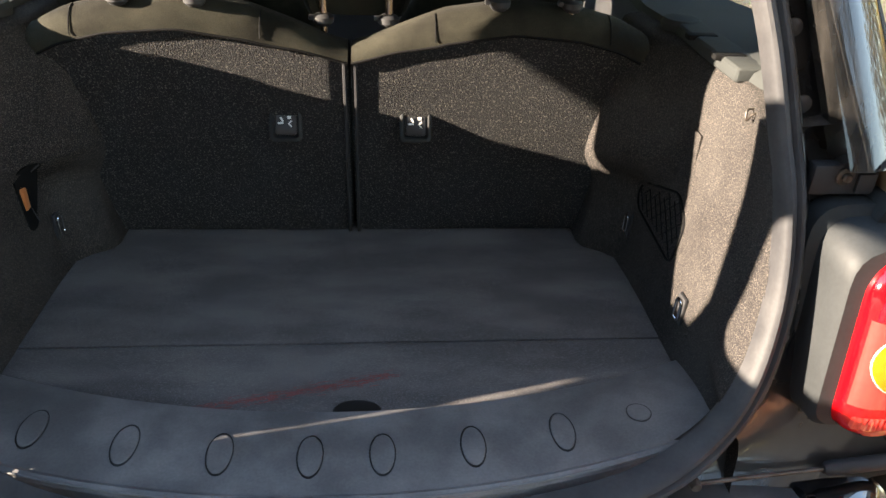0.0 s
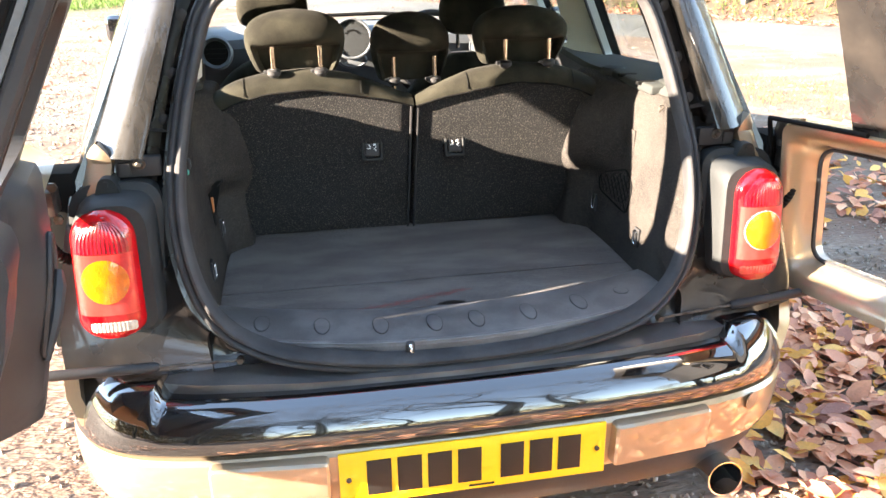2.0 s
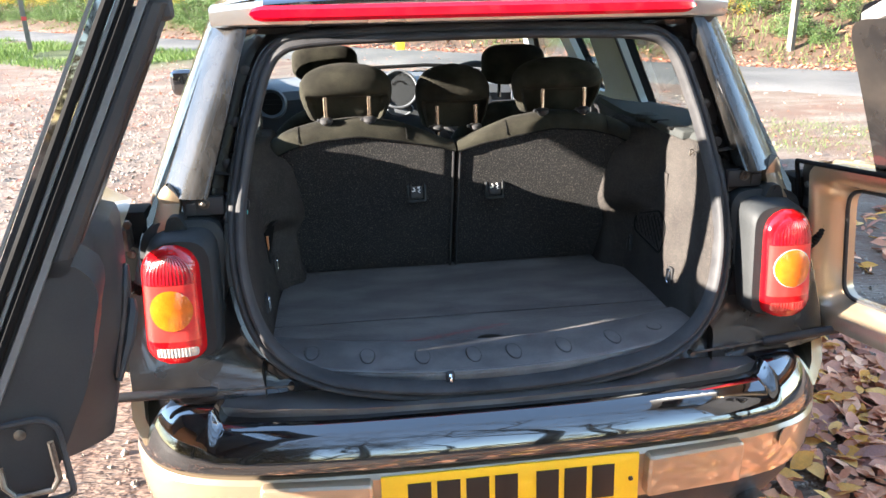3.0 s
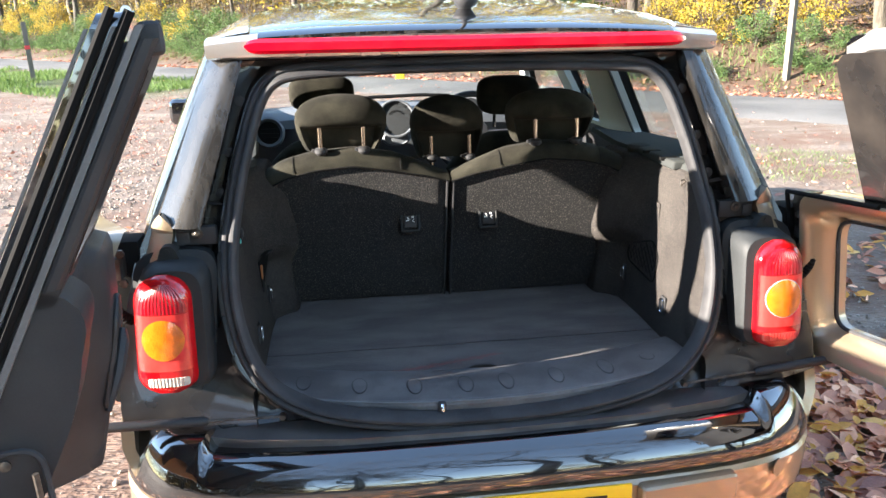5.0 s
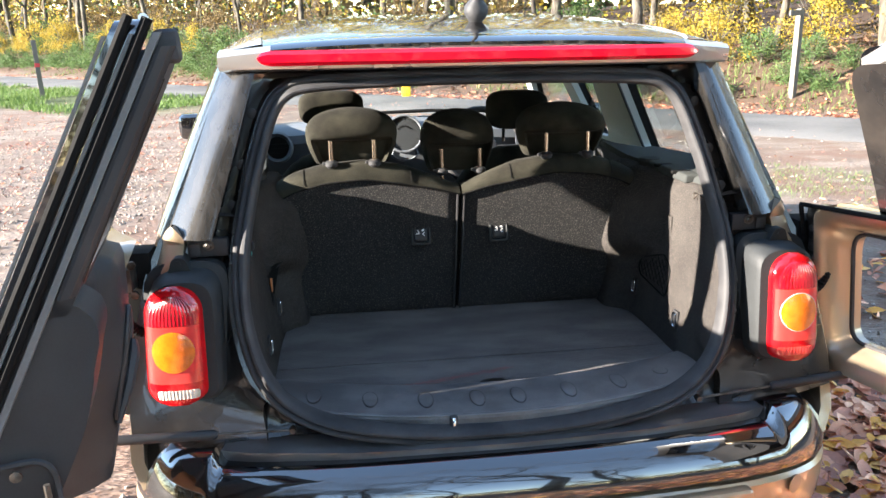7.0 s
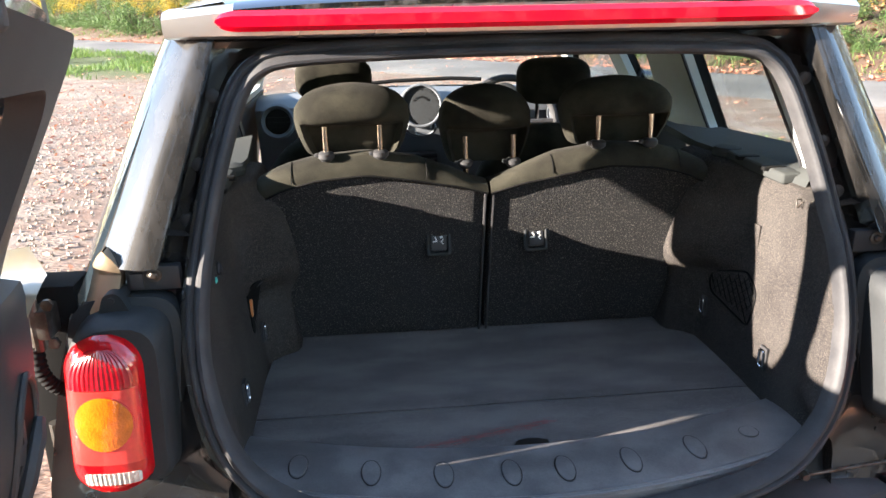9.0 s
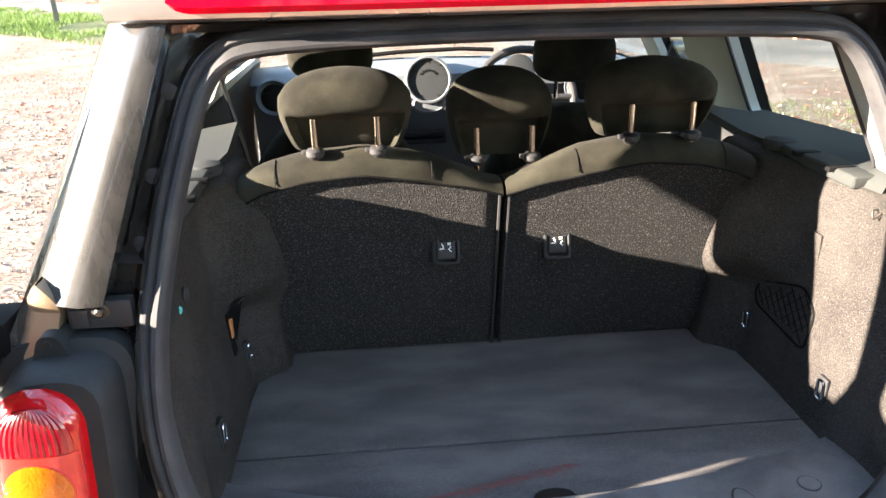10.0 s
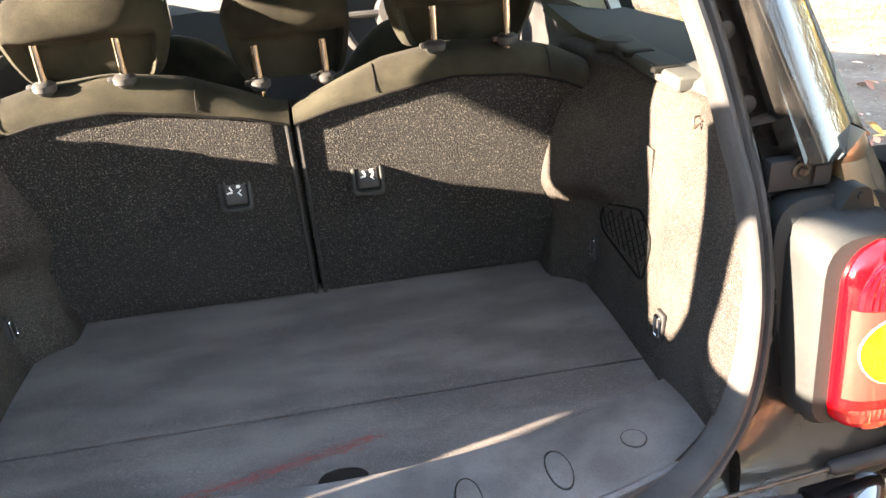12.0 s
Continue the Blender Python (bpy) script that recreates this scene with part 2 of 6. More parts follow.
def ground_mat():
    """Packed gravel with muddy, leaf-stained patches and loose stones."""
    m = node_mat("gravel_and_soil", (0.185, 0.137, 0.103), 0.95, 0, 0.25, 2.2, 55, 0.4, bump=1.0, bump_scale=40, second=(0.29, 0.238, 0.193), rough_vary=0.04, stretch=(0.55, 1.5, 1))
    t = m.node_tree
    tc = t.nodes.new("ShaderNodeTexCoord")
    hsv = [n for n in t.nodes if n.type == "HUE_SAT"][0]
    b = t.nodes["Principled BSDF"]
    patch, mix, stones, ramp, mix2, cr = (t.nodes.new(k) for k in ("ShaderNodeTexNoise", "ShaderNodeMix", "ShaderNodeTexVoronoi", "ShaderNodeMapRange", "ShaderNodeMix", "ShaderNodeMapRange"))
    patch.inputs["Scale"].default_value, patch.inputs["Detail"].default_value, patch.inputs["Roughness"].default_value = 0.9, 8, 0.7
    stones.inputs["Scale"].default_value = 26
    mix.data_type = mix2.data_type = "RGBA"
    t.links.new(tc.outputs["Object"], patch.inputs["Vector"])
    t.links.new(tc.outputs["Object"], stones.inputs["Vector"])
    ramp.inputs[1].default_value, ramp.inputs[2].default_value = 0.47, 0.60
    t.links.new(patch.outputs[0], ramp.inputs[0])
    t.links.new(ramp.outputs[0], mix.inputs[0])
    t.links.new(hsv.outputs[0], mix.inputs[6])
    mix.inputs[7].default_value = (0.17, 0.09, 0.06, 1)
    cr.inputs[1].default_value, cr.inputs[2].default_value, cr.inputs[3].default_value, cr.inputs[4].default_value = 0.0, 0.5, 0.0, 0.55
    t.links.new(stones.outputs["Distance"], cr.inputs[0])
    t.links.new(cr.outputs[0], mix2.inputs[0])
    t.links.new(mix.outputs[2], mix2.inputs[6])
    mix2.inputs[7].default_value = (0.12, 0.085, 0.065, 1)
    # leaf soil on the bank beyond the lane, turf on the verge
    last = mix2.outputs[2]
    for v, lo, hi, lo2, hi2, col in (((0.724, 0.69, 0), 12.0, 12.9, None, None, (0.085, 0.05, 0.03)), ((0.724, 0.69, 0), 5.2, 6.2, 8.6, 9.2, (0.07, 0.085, 0.025))):
        d = t.nodes.new("ShaderNodeVectorMath")
        d.operation = "DOT_PRODUCT"
        d.inputs[1].default_value = v
        t.links.new(tc.outputs["Object"], d.inputs[0])
        a = t.nodes.new("ShaderNodeMapRange")
        a.inputs[1].default_value, a.inputs[2].default_value = lo, hi
        t.links.new(d.outputs["Value"], a.inputs[0])
        fac = a.outputs[0]
        if lo2:
            e = t.nodes.new("ShaderNodeVectorMath")
            e.operation = "DOT_PRODUCT"
            e.inputs[1].default_value = (-0.69, 0.724, 0)
            t.links.new(tc.outputs["Object"], e.inputs[0])
            for src, p, q in ((d, hi2, lo2), (e, 11.5, 13.5)):
                r = t.nodes.new("ShaderNodeMapRange")
                r.inputs[1].default_value, r.inputs[2].default_value = min(p, q), max(p, q)
                if p > q:
                    r.inputs[3].default_value, r.inputs[4].default_value = 1, 0
                t.links.new(src.outputs["Value"], r.inputs[0])
                mu = t.nodes.new("ShaderNodeMath")
                mu.operation = "MULTIPLY"
                t.links.new(fac, mu.inputs[0])
                t.links.new(r.outputs[0], mu.inputs[1])
                fac = mu.outputs[0]
        mm = t.nodes.new("ShaderNodeMix")
        mm.data_type = "RGBA"
        t.links.new(fac, mm.inputs[0])
        t.links.new(last, mm.inputs[6])
        mm.inputs[7].default_value = (*col, 1)
        last = mm.outputs[2]
    t.links.new(last, b.inputs["Base Color"])
    return m


GROUND = ground_mat()


# ---- mesh helpers ----
def finish(bm, angle=0.62):
    bmesh.ops.recalc_face_normals(bm, faces=bm.faces)
    for f in bm.faces:
        f.smooth = True
    for e in bm.edges:
        if len(e.link_faces) == 2:
            e.smooth = e.calc_face_angle(0) < angle
    return bm


def part(name, bm, material, parent=None, label="", angle=0.62, normals=True):
    """Links a bmesh as one mesh object under a thing or a part."""
    if normals:
        finish(bm, angle)
    me = bpy.data.meshes.new(name)
    bm.to_mesh(me)
    bm.free()
    me.materials.append(material)
    ob = new(name, me)
    ob.parent = parent
    if label:
        tagged(ob, label)
    return ob


def grid(bm, rows, close_u=False, close_v=False):
    """Faces between rows of points."""
    vs = [[bm.verts.new(p) for p in row] for row in rows]
    nr, nc = len(vs), len(vs[0])
    for i in range(nr if close_v else nr - 1):
        for j in range(nc if close_u else nc - 1):
            a, b = vs[i], vs[(i + 1) % nr]
            q = [a[j], a[(j + 1) % nc], b[(j + 1) % nc], b[j]]
            try:
                bm.faces.new(q)
            except ValueError:
                pass
    return vs


def box(bm, c, s, bevel=0.0, m=None, seg=2):
    g = bmesh.ops.create_cube(bm, size=1.0, matrix=(m or Matrix()) @ Matrix.Translation(c) @ Matrix.Diagonal((*s, 1)))
    if bevel:
        es = list({e for v in g["verts"] for e in v.link_edges})
        bmesh.ops.bevel(bm, geom=es, offset=bevel, segments=seg, profile=0.6, affect="EDGES")
    return bm


def tube(bm, pts, r, n=10, cap=True):
    """A round bar along points; r a radius or one for each point."""
    pts = [Vector(p) for p in pts]
    rs = r if isinstance(r, (list, tuple)) else [r] * len(pts)
    rows, side = [], None
    for i, p in enumerate(pts):
        d = (pts[min(i + 1, len(pts) - 1)] - pts[max(i - 1, 0)]).normalized()
        if side is None:
            side = d.orthogonal().normalized()
        side = (side - d * side.dot(d)).normalized()
        up = d.cross(side)
        rows.append([p + (side * math.cos(a) + up * math.sin(a)) * rs[i] for a in (2 * math.pi * k / n for k in range(n))])
    vs = grid(bm, rows, close_u=True)
    if cap:
        for row in (vs[0], vs[-1]):
            try:
                bm.faces.new(row)
            except ValueError:
                pass
    return bm


def lathe(bm, profile, n=24, m=None, cap=True):
    """Turns (radius, height) pairs round z."""
    m = m or Matrix()
    rows = [[m @ Vector((r * math.cos(a), r * math.sin(a), h)) for a in (2 * math.pi * k / n for k in range(n))] for r, h in profile]
    vs = grid(bm, rows, close_u=True)
    for row in (vs[0], vs[-1]) if cap else ():
        try:
            bm.faces.new(row)
        except ValueError:
            pass
    return bm


def round_poly(pts, radius, n=5):
    """A polygon in 2D with rounded corners; radius one number or one for each corner."""
    out = []
    k = len(pts)
    for i in range(k):
        p, a, b = Vector(pts[i]), Vector(pts[i - 1]), Vector(pts[(i + 1) % k])
        r = radius[i] if isinstance(radius, (list, tuple)) else radius
        if r <= 0:
            out.append(tuple(p))
            continue
        u, v = (a - p), (b - p)
        r = min(r, u.length * 0.49, v.length * 0.49)
        u, v = p + u.normalized() * r, p + v.normalized() * r
        for j in range(n + 1):
            t = j / n
            out.append(tuple(u * (1 - t) ** 2 + p * 2 * t * (1 - t) + v * t * t))
    return out


def spline(pts, n=4, closed=False):
    """Catmull-Rom through the points."""
    pts = [Vector(p) for p in pts]
    k, out = len(pts), []
    for i in range(k if closed else k - 1):
        if closed:
            a, b, c, d = pts[i - 1], pts[i], pts[(i + 1) % k], pts[(i + 2) % k]
        else:
            a, b, c, d = pts[max(i - 1, 0)], pts[i], pts[i + 1], pts[min(i + 2, k - 1)]
        for j in range(n):
            t = j / n
            out.append(0.5 * ((2 * b) + (c - a) * t + (2 * a - 5 * b + 4 * c - d) * t * t + (3 * b - a - 3 * c + d) * t ** 3))
    if not closed:
        out.append(pts[-1])
    return out


def lerp(table, v):
    """Piecewise linear table of (key, value)."""
    if v <= table[0][0]:
        return table[0][1]
    for (a, x), (b, y) in zip(table, table[1:]):
        if v <= b:
            return x + (y - x) * (v - a) / (b - a)
    return table[-1][1]


def smooth(a, b, v):
    t = min(max((v - a) / (b - a), 0), 1)
    return t * t * (3 - 2 * t)


def sheet(outer, holes, front, back, cuts=0):
    """A slab cut out of a flat 2D outline with holes; front and back turn a 2D point into a 3D point of each face."""
    flat = bmesh.new()
    es = []
    for loop in (outer, *holes):
        vs = [flat.verts.new((p[0], p[1], 0)) for p in loop]
        es += [flat.edges.new((vs[i - 1], vs[i])) for i in range(len(vs))]
    bmesh.ops.triangle_fill(flat, use_beauty=True, use_dissolve=False, edges=es, normal=(0, 0, 1))
    if cuts:
        for _ in range(cuts):
            long = [e for e in flat.edges if e.calc_length() > 0.09]
            bmesh.ops.subdivide_edges(flat, edges=long, cuts=1)
            bmesh.ops.triangulate(flat, faces=[f for f in flat.faces if len(f.verts) > 3])
    flat.verts.index_update()
    bm = bmesh.new()
    a = [bm.verts.new(front(v.co.x, v.co.y)) for v in flat.verts]
    b = [bm.verts.new(back(v.co.x, v.co.y)) for v in flat.verts]
    for f in flat.faces:
        ix = [v.index for v in f.verts]
        bm.faces.new([a[i] for i in ix])
        bm.faces.new([b[i] for i in reversed(ix)])
    for e in flat.edges:
        if len(e.link_faces) == 1:
            i, j = e.verts[0].index, e.verts[1].index
            try:
                bm.faces.new((a[i], a[j], b[j], b[i]))
            except ValueError:
                pass
    flat.free()
    return bm


def thing(name, at=(0, 0, 0)):
    ob = new(name)
    ob.location = at
    return ob


# ---- the car: its lines ----
def rear_y(z):
    """The sloping rear face."""
    return -0.14 + (z - 0.55) * 0.35


REAR_W = [(0.2, 0.60), (0.35, 0.66), (0.56, 0.745), (0.65, 0.74), (0.8, 0.722), (0.9, 0.70), (0.97, 0.668), (1.05, 0.632), (1.29, 0.53), (1.34, 0.50)]
FULL_W = [(0.2, 0.72), (0.45, 0.80), (0.62, 0.815), (0.8, 0.80), (0.95, 0.755), (1.0, 0.735), (1.3, 0.575), (1.38, 0.53)]


def half_w(y, z):
    """Half the body's width at a place along it and a height."""
    k = smooth(-0.1, 0.55, y)
    w = lerp(REAR_W, z) * (1 - k) + lerp(FULL_W, z) * k
    return w * (1 - 0.13 * smooth(2.7, 3.75, y))


HALF = [(0.0, 1.279), (0.2, 1.277), (0.36, 1.270), (0.42, 1.251), (0.455, 1.208), (0.482, 1.132), (0.502, 1.06), (0.522, 0.96), (0.53, 0.87),
        (0.524, 0.79), (0.502, 0.71), (0.462, 0.648), (0.40, 0.604), (0.31, 0.572), (0.16, 0.549), (0.0, 0.544)]
LOOP2D = spline([Vector(p) for p in HALF + [(-x, z) for x, z in reversed(HALF[1:-1])]], 4, closed=True)


def inset(loop, d):
    """The loop moved inwards."""
    out = []
    for i, p in enumerate(loop):
        t = (loop[(i + 1) % len(loop)] - loop[i - 1]).normalized()
        out.append(Vector((p.x + t.y * d, p.y - t.x * d)))
    return out


def ring3(loop, d, dy):
    """The loop on the rear face; along the bottom it stands out and up a little."""
    out = []
    for p in inset(loop, d):
        k = smooth(0.66, 0.57, p.y)
        out.append(Vector((p.x, rear_y(p.y) + dy - 0.026 * k + 0.007 * smooth(0.945, 0.99, p.y) * smooth(0.38, 0.44, abs(p.x)), p.y + 0.016 * k)))
    return out


car = tagged(thing("car"), "bronze estate car, both rear doors open, boot empty", "car")

# rear aperture frame, painted black, between the seal and the body's outline
OUTLINE = [Vector(p) for p in [(0, 1.305), (0.3, 1.303), (0.46, 1.30), (0.53, 1.288), (0.632, 1.05), (0.668, 0.97), (0.70, 0.9), (0.722, 0.8), (0.74, 0.65), (0.735, 0.6), (0.6, 0.575), (0.3, 0.535), (0, 0.52)]]
OUTLINE += [Vector((-p.x, p.y)) for p in reversed(OUTLINE[1:-1])]


def cast(center, d, poly):
    best = None
    for i in range(len(poly)):
        a, b = poly[i - 1], poly[i]
        e = b - a
        den = d.x * e.y - d.y * e.x
        if abs(den) < 1e-9:
            continue
        w = a - center
        t = (w.x * e.y - w.y * e.x) / den
        s = (w.x * d.y - w.y * d.x) / den
        if t > 0 and -1e-6 <= s <= 1 + 1e-6 and (best is None or t < best):
            best = t
    return center + d * (best or 0.5)


mid = Vector((0, 0.88))
outer2d = [cast(mid, (p - mid).normalized(), OUTLINE) for p in LOOP2D]
bm = bmesh.new()
rows = []
for k, dy in ((-0.02, 0.05), (0.0, 0.012), (0.06, 0.012), (0.14, 0.03), (0.3, 0.036), (0.62, 0.03), (0.8, 0.02), (1.0, 0.012)):
    rows.append([Vector(((p.x + (q.x - p.x) * k), rear_y(p.y + (q.y - p.y) * k) + dy, p.y + (q.y - p.y) * k)) for p, q in zip(LOOP2D, outer2d)])
grid(bm, rows, close_u=True)
part("rear_aperture_frame", bm, FRAMEPAINT, car, "black painted steel frame round the rear opening")

# rubber seal: a bulb with two lips
bm = bmesh.new()
prof = [(0.0, 0.02), (-0.003, 0.006), (-0.002, -0.003), (0.002, -0.008), (0.006, -0.009), (0.0095, -0.0065), (0.011, -0.005), (0.0125, -0.009), (0.016, -0.0145), (0.021, -0.016), (0.025, -0.014), (0.028, -0.010), (0.030, -0.003), (0.031, 0.004), (0.0315, 0.012)]
grid(bm, [ring3(LOOP2D, d, dy) for d, dy in prof], close_u=True)
part("door_seal", bm, RUBBER, car, "black rubber seal round the rear opening", angle=0.5)

# body sides with wheel arches and window openings
AXLES = (0.42, 2.95)
QWIN = round_poly([(0.195, 0.99), (0.90, 0.965), (0.84, 1.275), (0.240, 1.275)], [0.02, 0.04, 0.05, 0.03])
DWIN = round_poly([(1.2, 0.965), (1.42, 0.965), (1.43, 1.27), (1.07, 1.275)], 0.03)
FWIN = round_poly([(1.50, 0.985), (2.34, 0.97), (2.02, 1.25), (1.52, 1.27)], 0.05)


def side_outline():
    low = [(-0.02, 0.33)]
    for ax in AXLES:
        for k in range(0, 13):
            a = math.pi - math.pi * k / 12
            low.append((ax + 0.345 * math.cos(a), 0.30 + 0.345 * math.sin(a)))
    low[1:1] = [(0.04, 0.28)]
    low += [(3.45, 0.24), (3.62, 0.3), (3.66, 0.55), (3.5, 0.72), (3.0, 0.83), (2.62, 0.88), (2.45, 0.92), (2.05, 1.29), (1.9, 1.33), (1.2, 1.36), (0.4, 1.335), (0.21, 1.30)]
    low += [(rear_y(z) + 0.088, z) for z in (1.2, 1.1, 1.0, 0.975)] + [(rear_y(z) + 0.06, z) for z in (0.97, 0.9, 0.8, 0.7, 0.62)] + [(rear_y(z) + 0.02, z) for z in (0.6, 0.5)]
    return low


for s in (-1, 1):
    bm = sheet(side_outline(), [QWIN, DWIN, FWIN], lambda y, z: (s * half_w(y, z), y, z), lambda y, z: (s * (half_w(y, z) - 0.025), y, z), cuts=4)
    part("body_side", bm, GOLD, car, "bronze metallic body side")
    for win, nm in ((QWIN, "quarter_window"), (DWIN, "side_window"), (FWIN, "front_side_window")):
        bm = sheet(win, [], lambda y, z: (s * (half_w(y, z) - 0.008), y, z), lambda y, z: (s * (half_w(y, z) - 0.012), y, z), cuts=2)
        ob = part(nm, bm, SIDEGLASS, car, "lightly tinted side glass")
        ob.visible_shadow = False
    # inner lining of the greenhouse
    inner = [(0.10, 0.965), (2.45, 0.945), (2.02, 1.30), (1.2, 1.335), (0.35, 1.31), (0.15, 1.27)]
    q2 = round_poly([(0.208, 1.02), (0.885, 0.972), (0.83, 1.262), (0.242, 1.258)], [0.03, 0.04, 0.04, 0.05])
    d2 = round_poly([(1.225, 0.972), (1.40, 0.97), (1.41, 1.255), (1.09, 1.26)], 0.03)
    f2 = round_poly([(1.53, 0.99), (2.30, 0.975), (2.0, 1.24), (1.54, 1.255)], 0.05)
    bm = sheet(inner, [q2, d2, f2], lambda y, z: (s * (half_w(y, z) - 0.03 - 0.06 * smooth(0.7, 0.25, y)), y, z), lambda y, z: (s * (half_w(y, z) - 0.055 - 0.065 * smooth(0.7, 0.25, y)), y, z), cuts=3)
    part("pillar_lining", bm, GREYTRIM, car, "grey plastic lining of the window pillars")
    # black reveals between the lining and the glass
    for hole, win in ((q2, QWIN), (d2, DWIN), (f2, FWIN)):
        cy, cz = sum(p[0] for p in win) / len(win), sum(p[1] for p in win) / len(win)
        near = [(cy + (y - cy) * 0.988, cz + (z - cz) * 0.98) for y, z in win]
        bm = bmesh.new()
        grid(bm, [[(s * (half_w(y, z) - 0.053 - 0.065 * smooth(0.7, 0.25, y)), y, z) for y, z in hole], [(s * (half_w(y, z) - 0.016), y, z) for y, z in near], [(s * (half_w(y, z) + 0.002), y, z) for y, z in near]], close_u=True)
        part("window_reveal", bm, GAITER, car, "black window reveal")
    # black rubber line round the quarter glass
    bm = bmesh.new()
    tube(bm, [(s * (half_w(y, z) - 0.058 - 0.062 * smooth(0.7, 0.25, y)), y, z) for y, z in q2 + q2[:1]], 0.0045, 6, cap=False)
    part("window_rubber", bm, RUBBER, car, "thin black rubber edging")

for s in (-1, 1):
    bm = sheet([(0.55, 0.34), (2.4, 0.34), (2.5, 0.942), (0.5, 0.96)], [], lambda y, z: (s * (half_w(y, z) - 0.03), y, z), lambda y, z: (s * (half_w(y, z) - 0.06), y, z), cuts=3)
    part("door_card", bm, PLASTIC, car, "black plastic door lining")

# gloss black pillar covers at the rear corners, curving round to the quarter glass
for s in (-1, 1):
    bm = bmesh.new()
    rows = []
    for k in range(13):
        z = 0.968 + (1.296 - 0.968) * k / 12
        xi, xo = lerp([(0.968, 0.562), (1.296, 0.462)], z), lerp(REAR_W, z) + 0.004
        y0 = rear_y(z)
        row = [(xi + 0.004, y0 + 0.03), (xi, y0 - 0.026)]
        for j in range(1, 9):
            t = j / 8
            yy = y0 - 0.004 - 0.030 * (1 - t) ** 1.5 + 0.085 * (1 - math.cos(t * math.pi / 2)) ** 1.2
            row.append((xi + (half_w(yy, z) + 0.007 - xi) * math.sin(t * math.pi / 2) ** 0.9, yy))
        ye = 0.190 + (z - 1.0) * 0.16
        row += [(half_w(y, z) + 0.007, y) for y in [y0 + 0.081 + (ye - y0 - 0.081) * k / 5 for k in range(1, 6)]]
        row += [(half_w(ye, z) - 0.01, ye)]
        rows.append([(s * x, y, z) for x, y in row])
    grid(bm, rows)
    for ends in (rows[0], rows[-1]):
        bm.faces.new([bm.verts.new(p) for p in ends])
    part("pillar_cover", bm, PILLAR, car, "glossy black rear pillar cover, dusty in the sun")
    # bolt plate between the pillar cover and the lamp
    bm = bmesh.new()
    box(bm, (s * 0.577, rear_y(0.945) + 0.016, 0.946), (0.08, 0.02, 0.038), 0.005)
    plate = part("striker_plate", bm, PLASTIC, car, "black bolt plate under the pillar cover")
    bm = bmesh.new()
    lathe(bm, [(0.011, -0.004), (0.011, 0.003), (0.0095, 0.004), (0.006, 0.004), (0.006, 0.008), (0.004, 0.010)], 18, Matrix.Translation((s * 0.574, 0.004, 0.952)) @ Matrix.Rotation(radians(90), 4, "X"))
    part("bolt", bm, STEEL, plate, "steel bolt head")
    bm = bmesh.new()
    box(bm, (s * 0.600, rear_y(0.945) + 0.004, 0.944), (0.02, 0.006, 0.024), 0.002)
    part("spring_tab", bm, PLASTIC, plate)
    for z in (1.02, 1.1, 1.2):
        bm = bmesh.new()
        lathe(bm, [(0.011, 0), (0.011, 0.004), (0.007, 0.006)], 12, Matrix.Translation((s * (lerp([(0.95, 0.545), (1.25, 0.468)], z)), rear_y(z) + 0.03, z)) @ Matrix.Rotation(radians(90), 4, "X"))
        part("rubber_plug", bm, RUBBER, plate)
    # bronze body corner beside the lamp, above the hinge
    bm = bmesh.new()
    rows = []
    for k in range(15):
        z = 0.82 + 0.174 * k / 14
        yf = rear_y(z) - 0.006 - 0.016 * smooth(0.955, 0.98, z)
        a = lerp([(0.82, 0.655), (0.915, 0.652), (0.93, 0.624), (0.965, 0.617), (0.98, 0.624), (0.994, 0.639)], z)
        b = lerp([(0.82, 0.70), (0.88, 0.688), (0.94, 0.678), (0.97, 0.668), (0.985, 0.656), (0.994, 0.644)], z)
        row = [(a, yf + 0.03), (a, yf + 0.004)] + [(a + (b - a) * math.sin(t), yf + 0.05 * (1 - math.cos(t)) ** 1.3) for t in [math.pi / 2 * j / 8 for j in range(9)]] + [(b, yf + 0.1)]
        rows.append([(s * x, y, z) for x, y in row])
    grid(bm, rows)
    part("body_corner", bm, GOLD, car, "bronze body corner above the lamp")

# roof: black panel between rails paled for sun sheen, with the spoiler and its brake lamp
ROOF_Y = [0.10, 0.13, 0.2, 0.3, 0.42, 0.56, 0.7, 0.85, 1.0, 1.2, 1.4, 1.6, 1.8, 1.98]


def roof_point(u, y):
    zc = lerp([(0.10, 1.342), (0.13, 1.352), (0.3, 1.376), (0.6, 1.400), (0.9, 1.412), (1.2, 1.416), (1.6, 1.408), (1.98, 1.36)], y)
    return ((half_w(y, 1.30) + 0.012) * u, y, zc - (zc - 1.312) * abs(u) ** 6)


bm = bmesh.new()
grid(bm, [[roof_point(-0.82 + 1.64 * j / 16, y) for j in range(17)] for y in ROOF_Y])
part("roof", bm, BLACK, car, "glossy black roof")
# rails use the paler bronze to paint the sun's reflection on them
for s in (-1, 1):
    bm = bmesh.new()
    grid(bm, [[Vector(roof_point(s * k, y)) + Vector((0, 0, 0.004 * (k > 0.815))) for k in (0.815, 0.822, 0.86, 0.9, 0.94, 0.97, 1.0)] for y in ROOF_Y])
    part("roof_rail", bm, SILVER, car, "bronze roof rail, paled for the sun's sheen")
bm = bmesh.new()
grid(bm, [[Vector(roof_point(-0.94 + 1.88 * j / 16, y)) - Vector((0, 0, 0.03)) for j in range(17)] for y in ROOF_Y])
part("headliner", bm, GREYTRIM, car, "pale grey headlining")


def spoiler_y(x):
    return 0.062 + 0.016 * (abs(x) / 0.53) ** 4


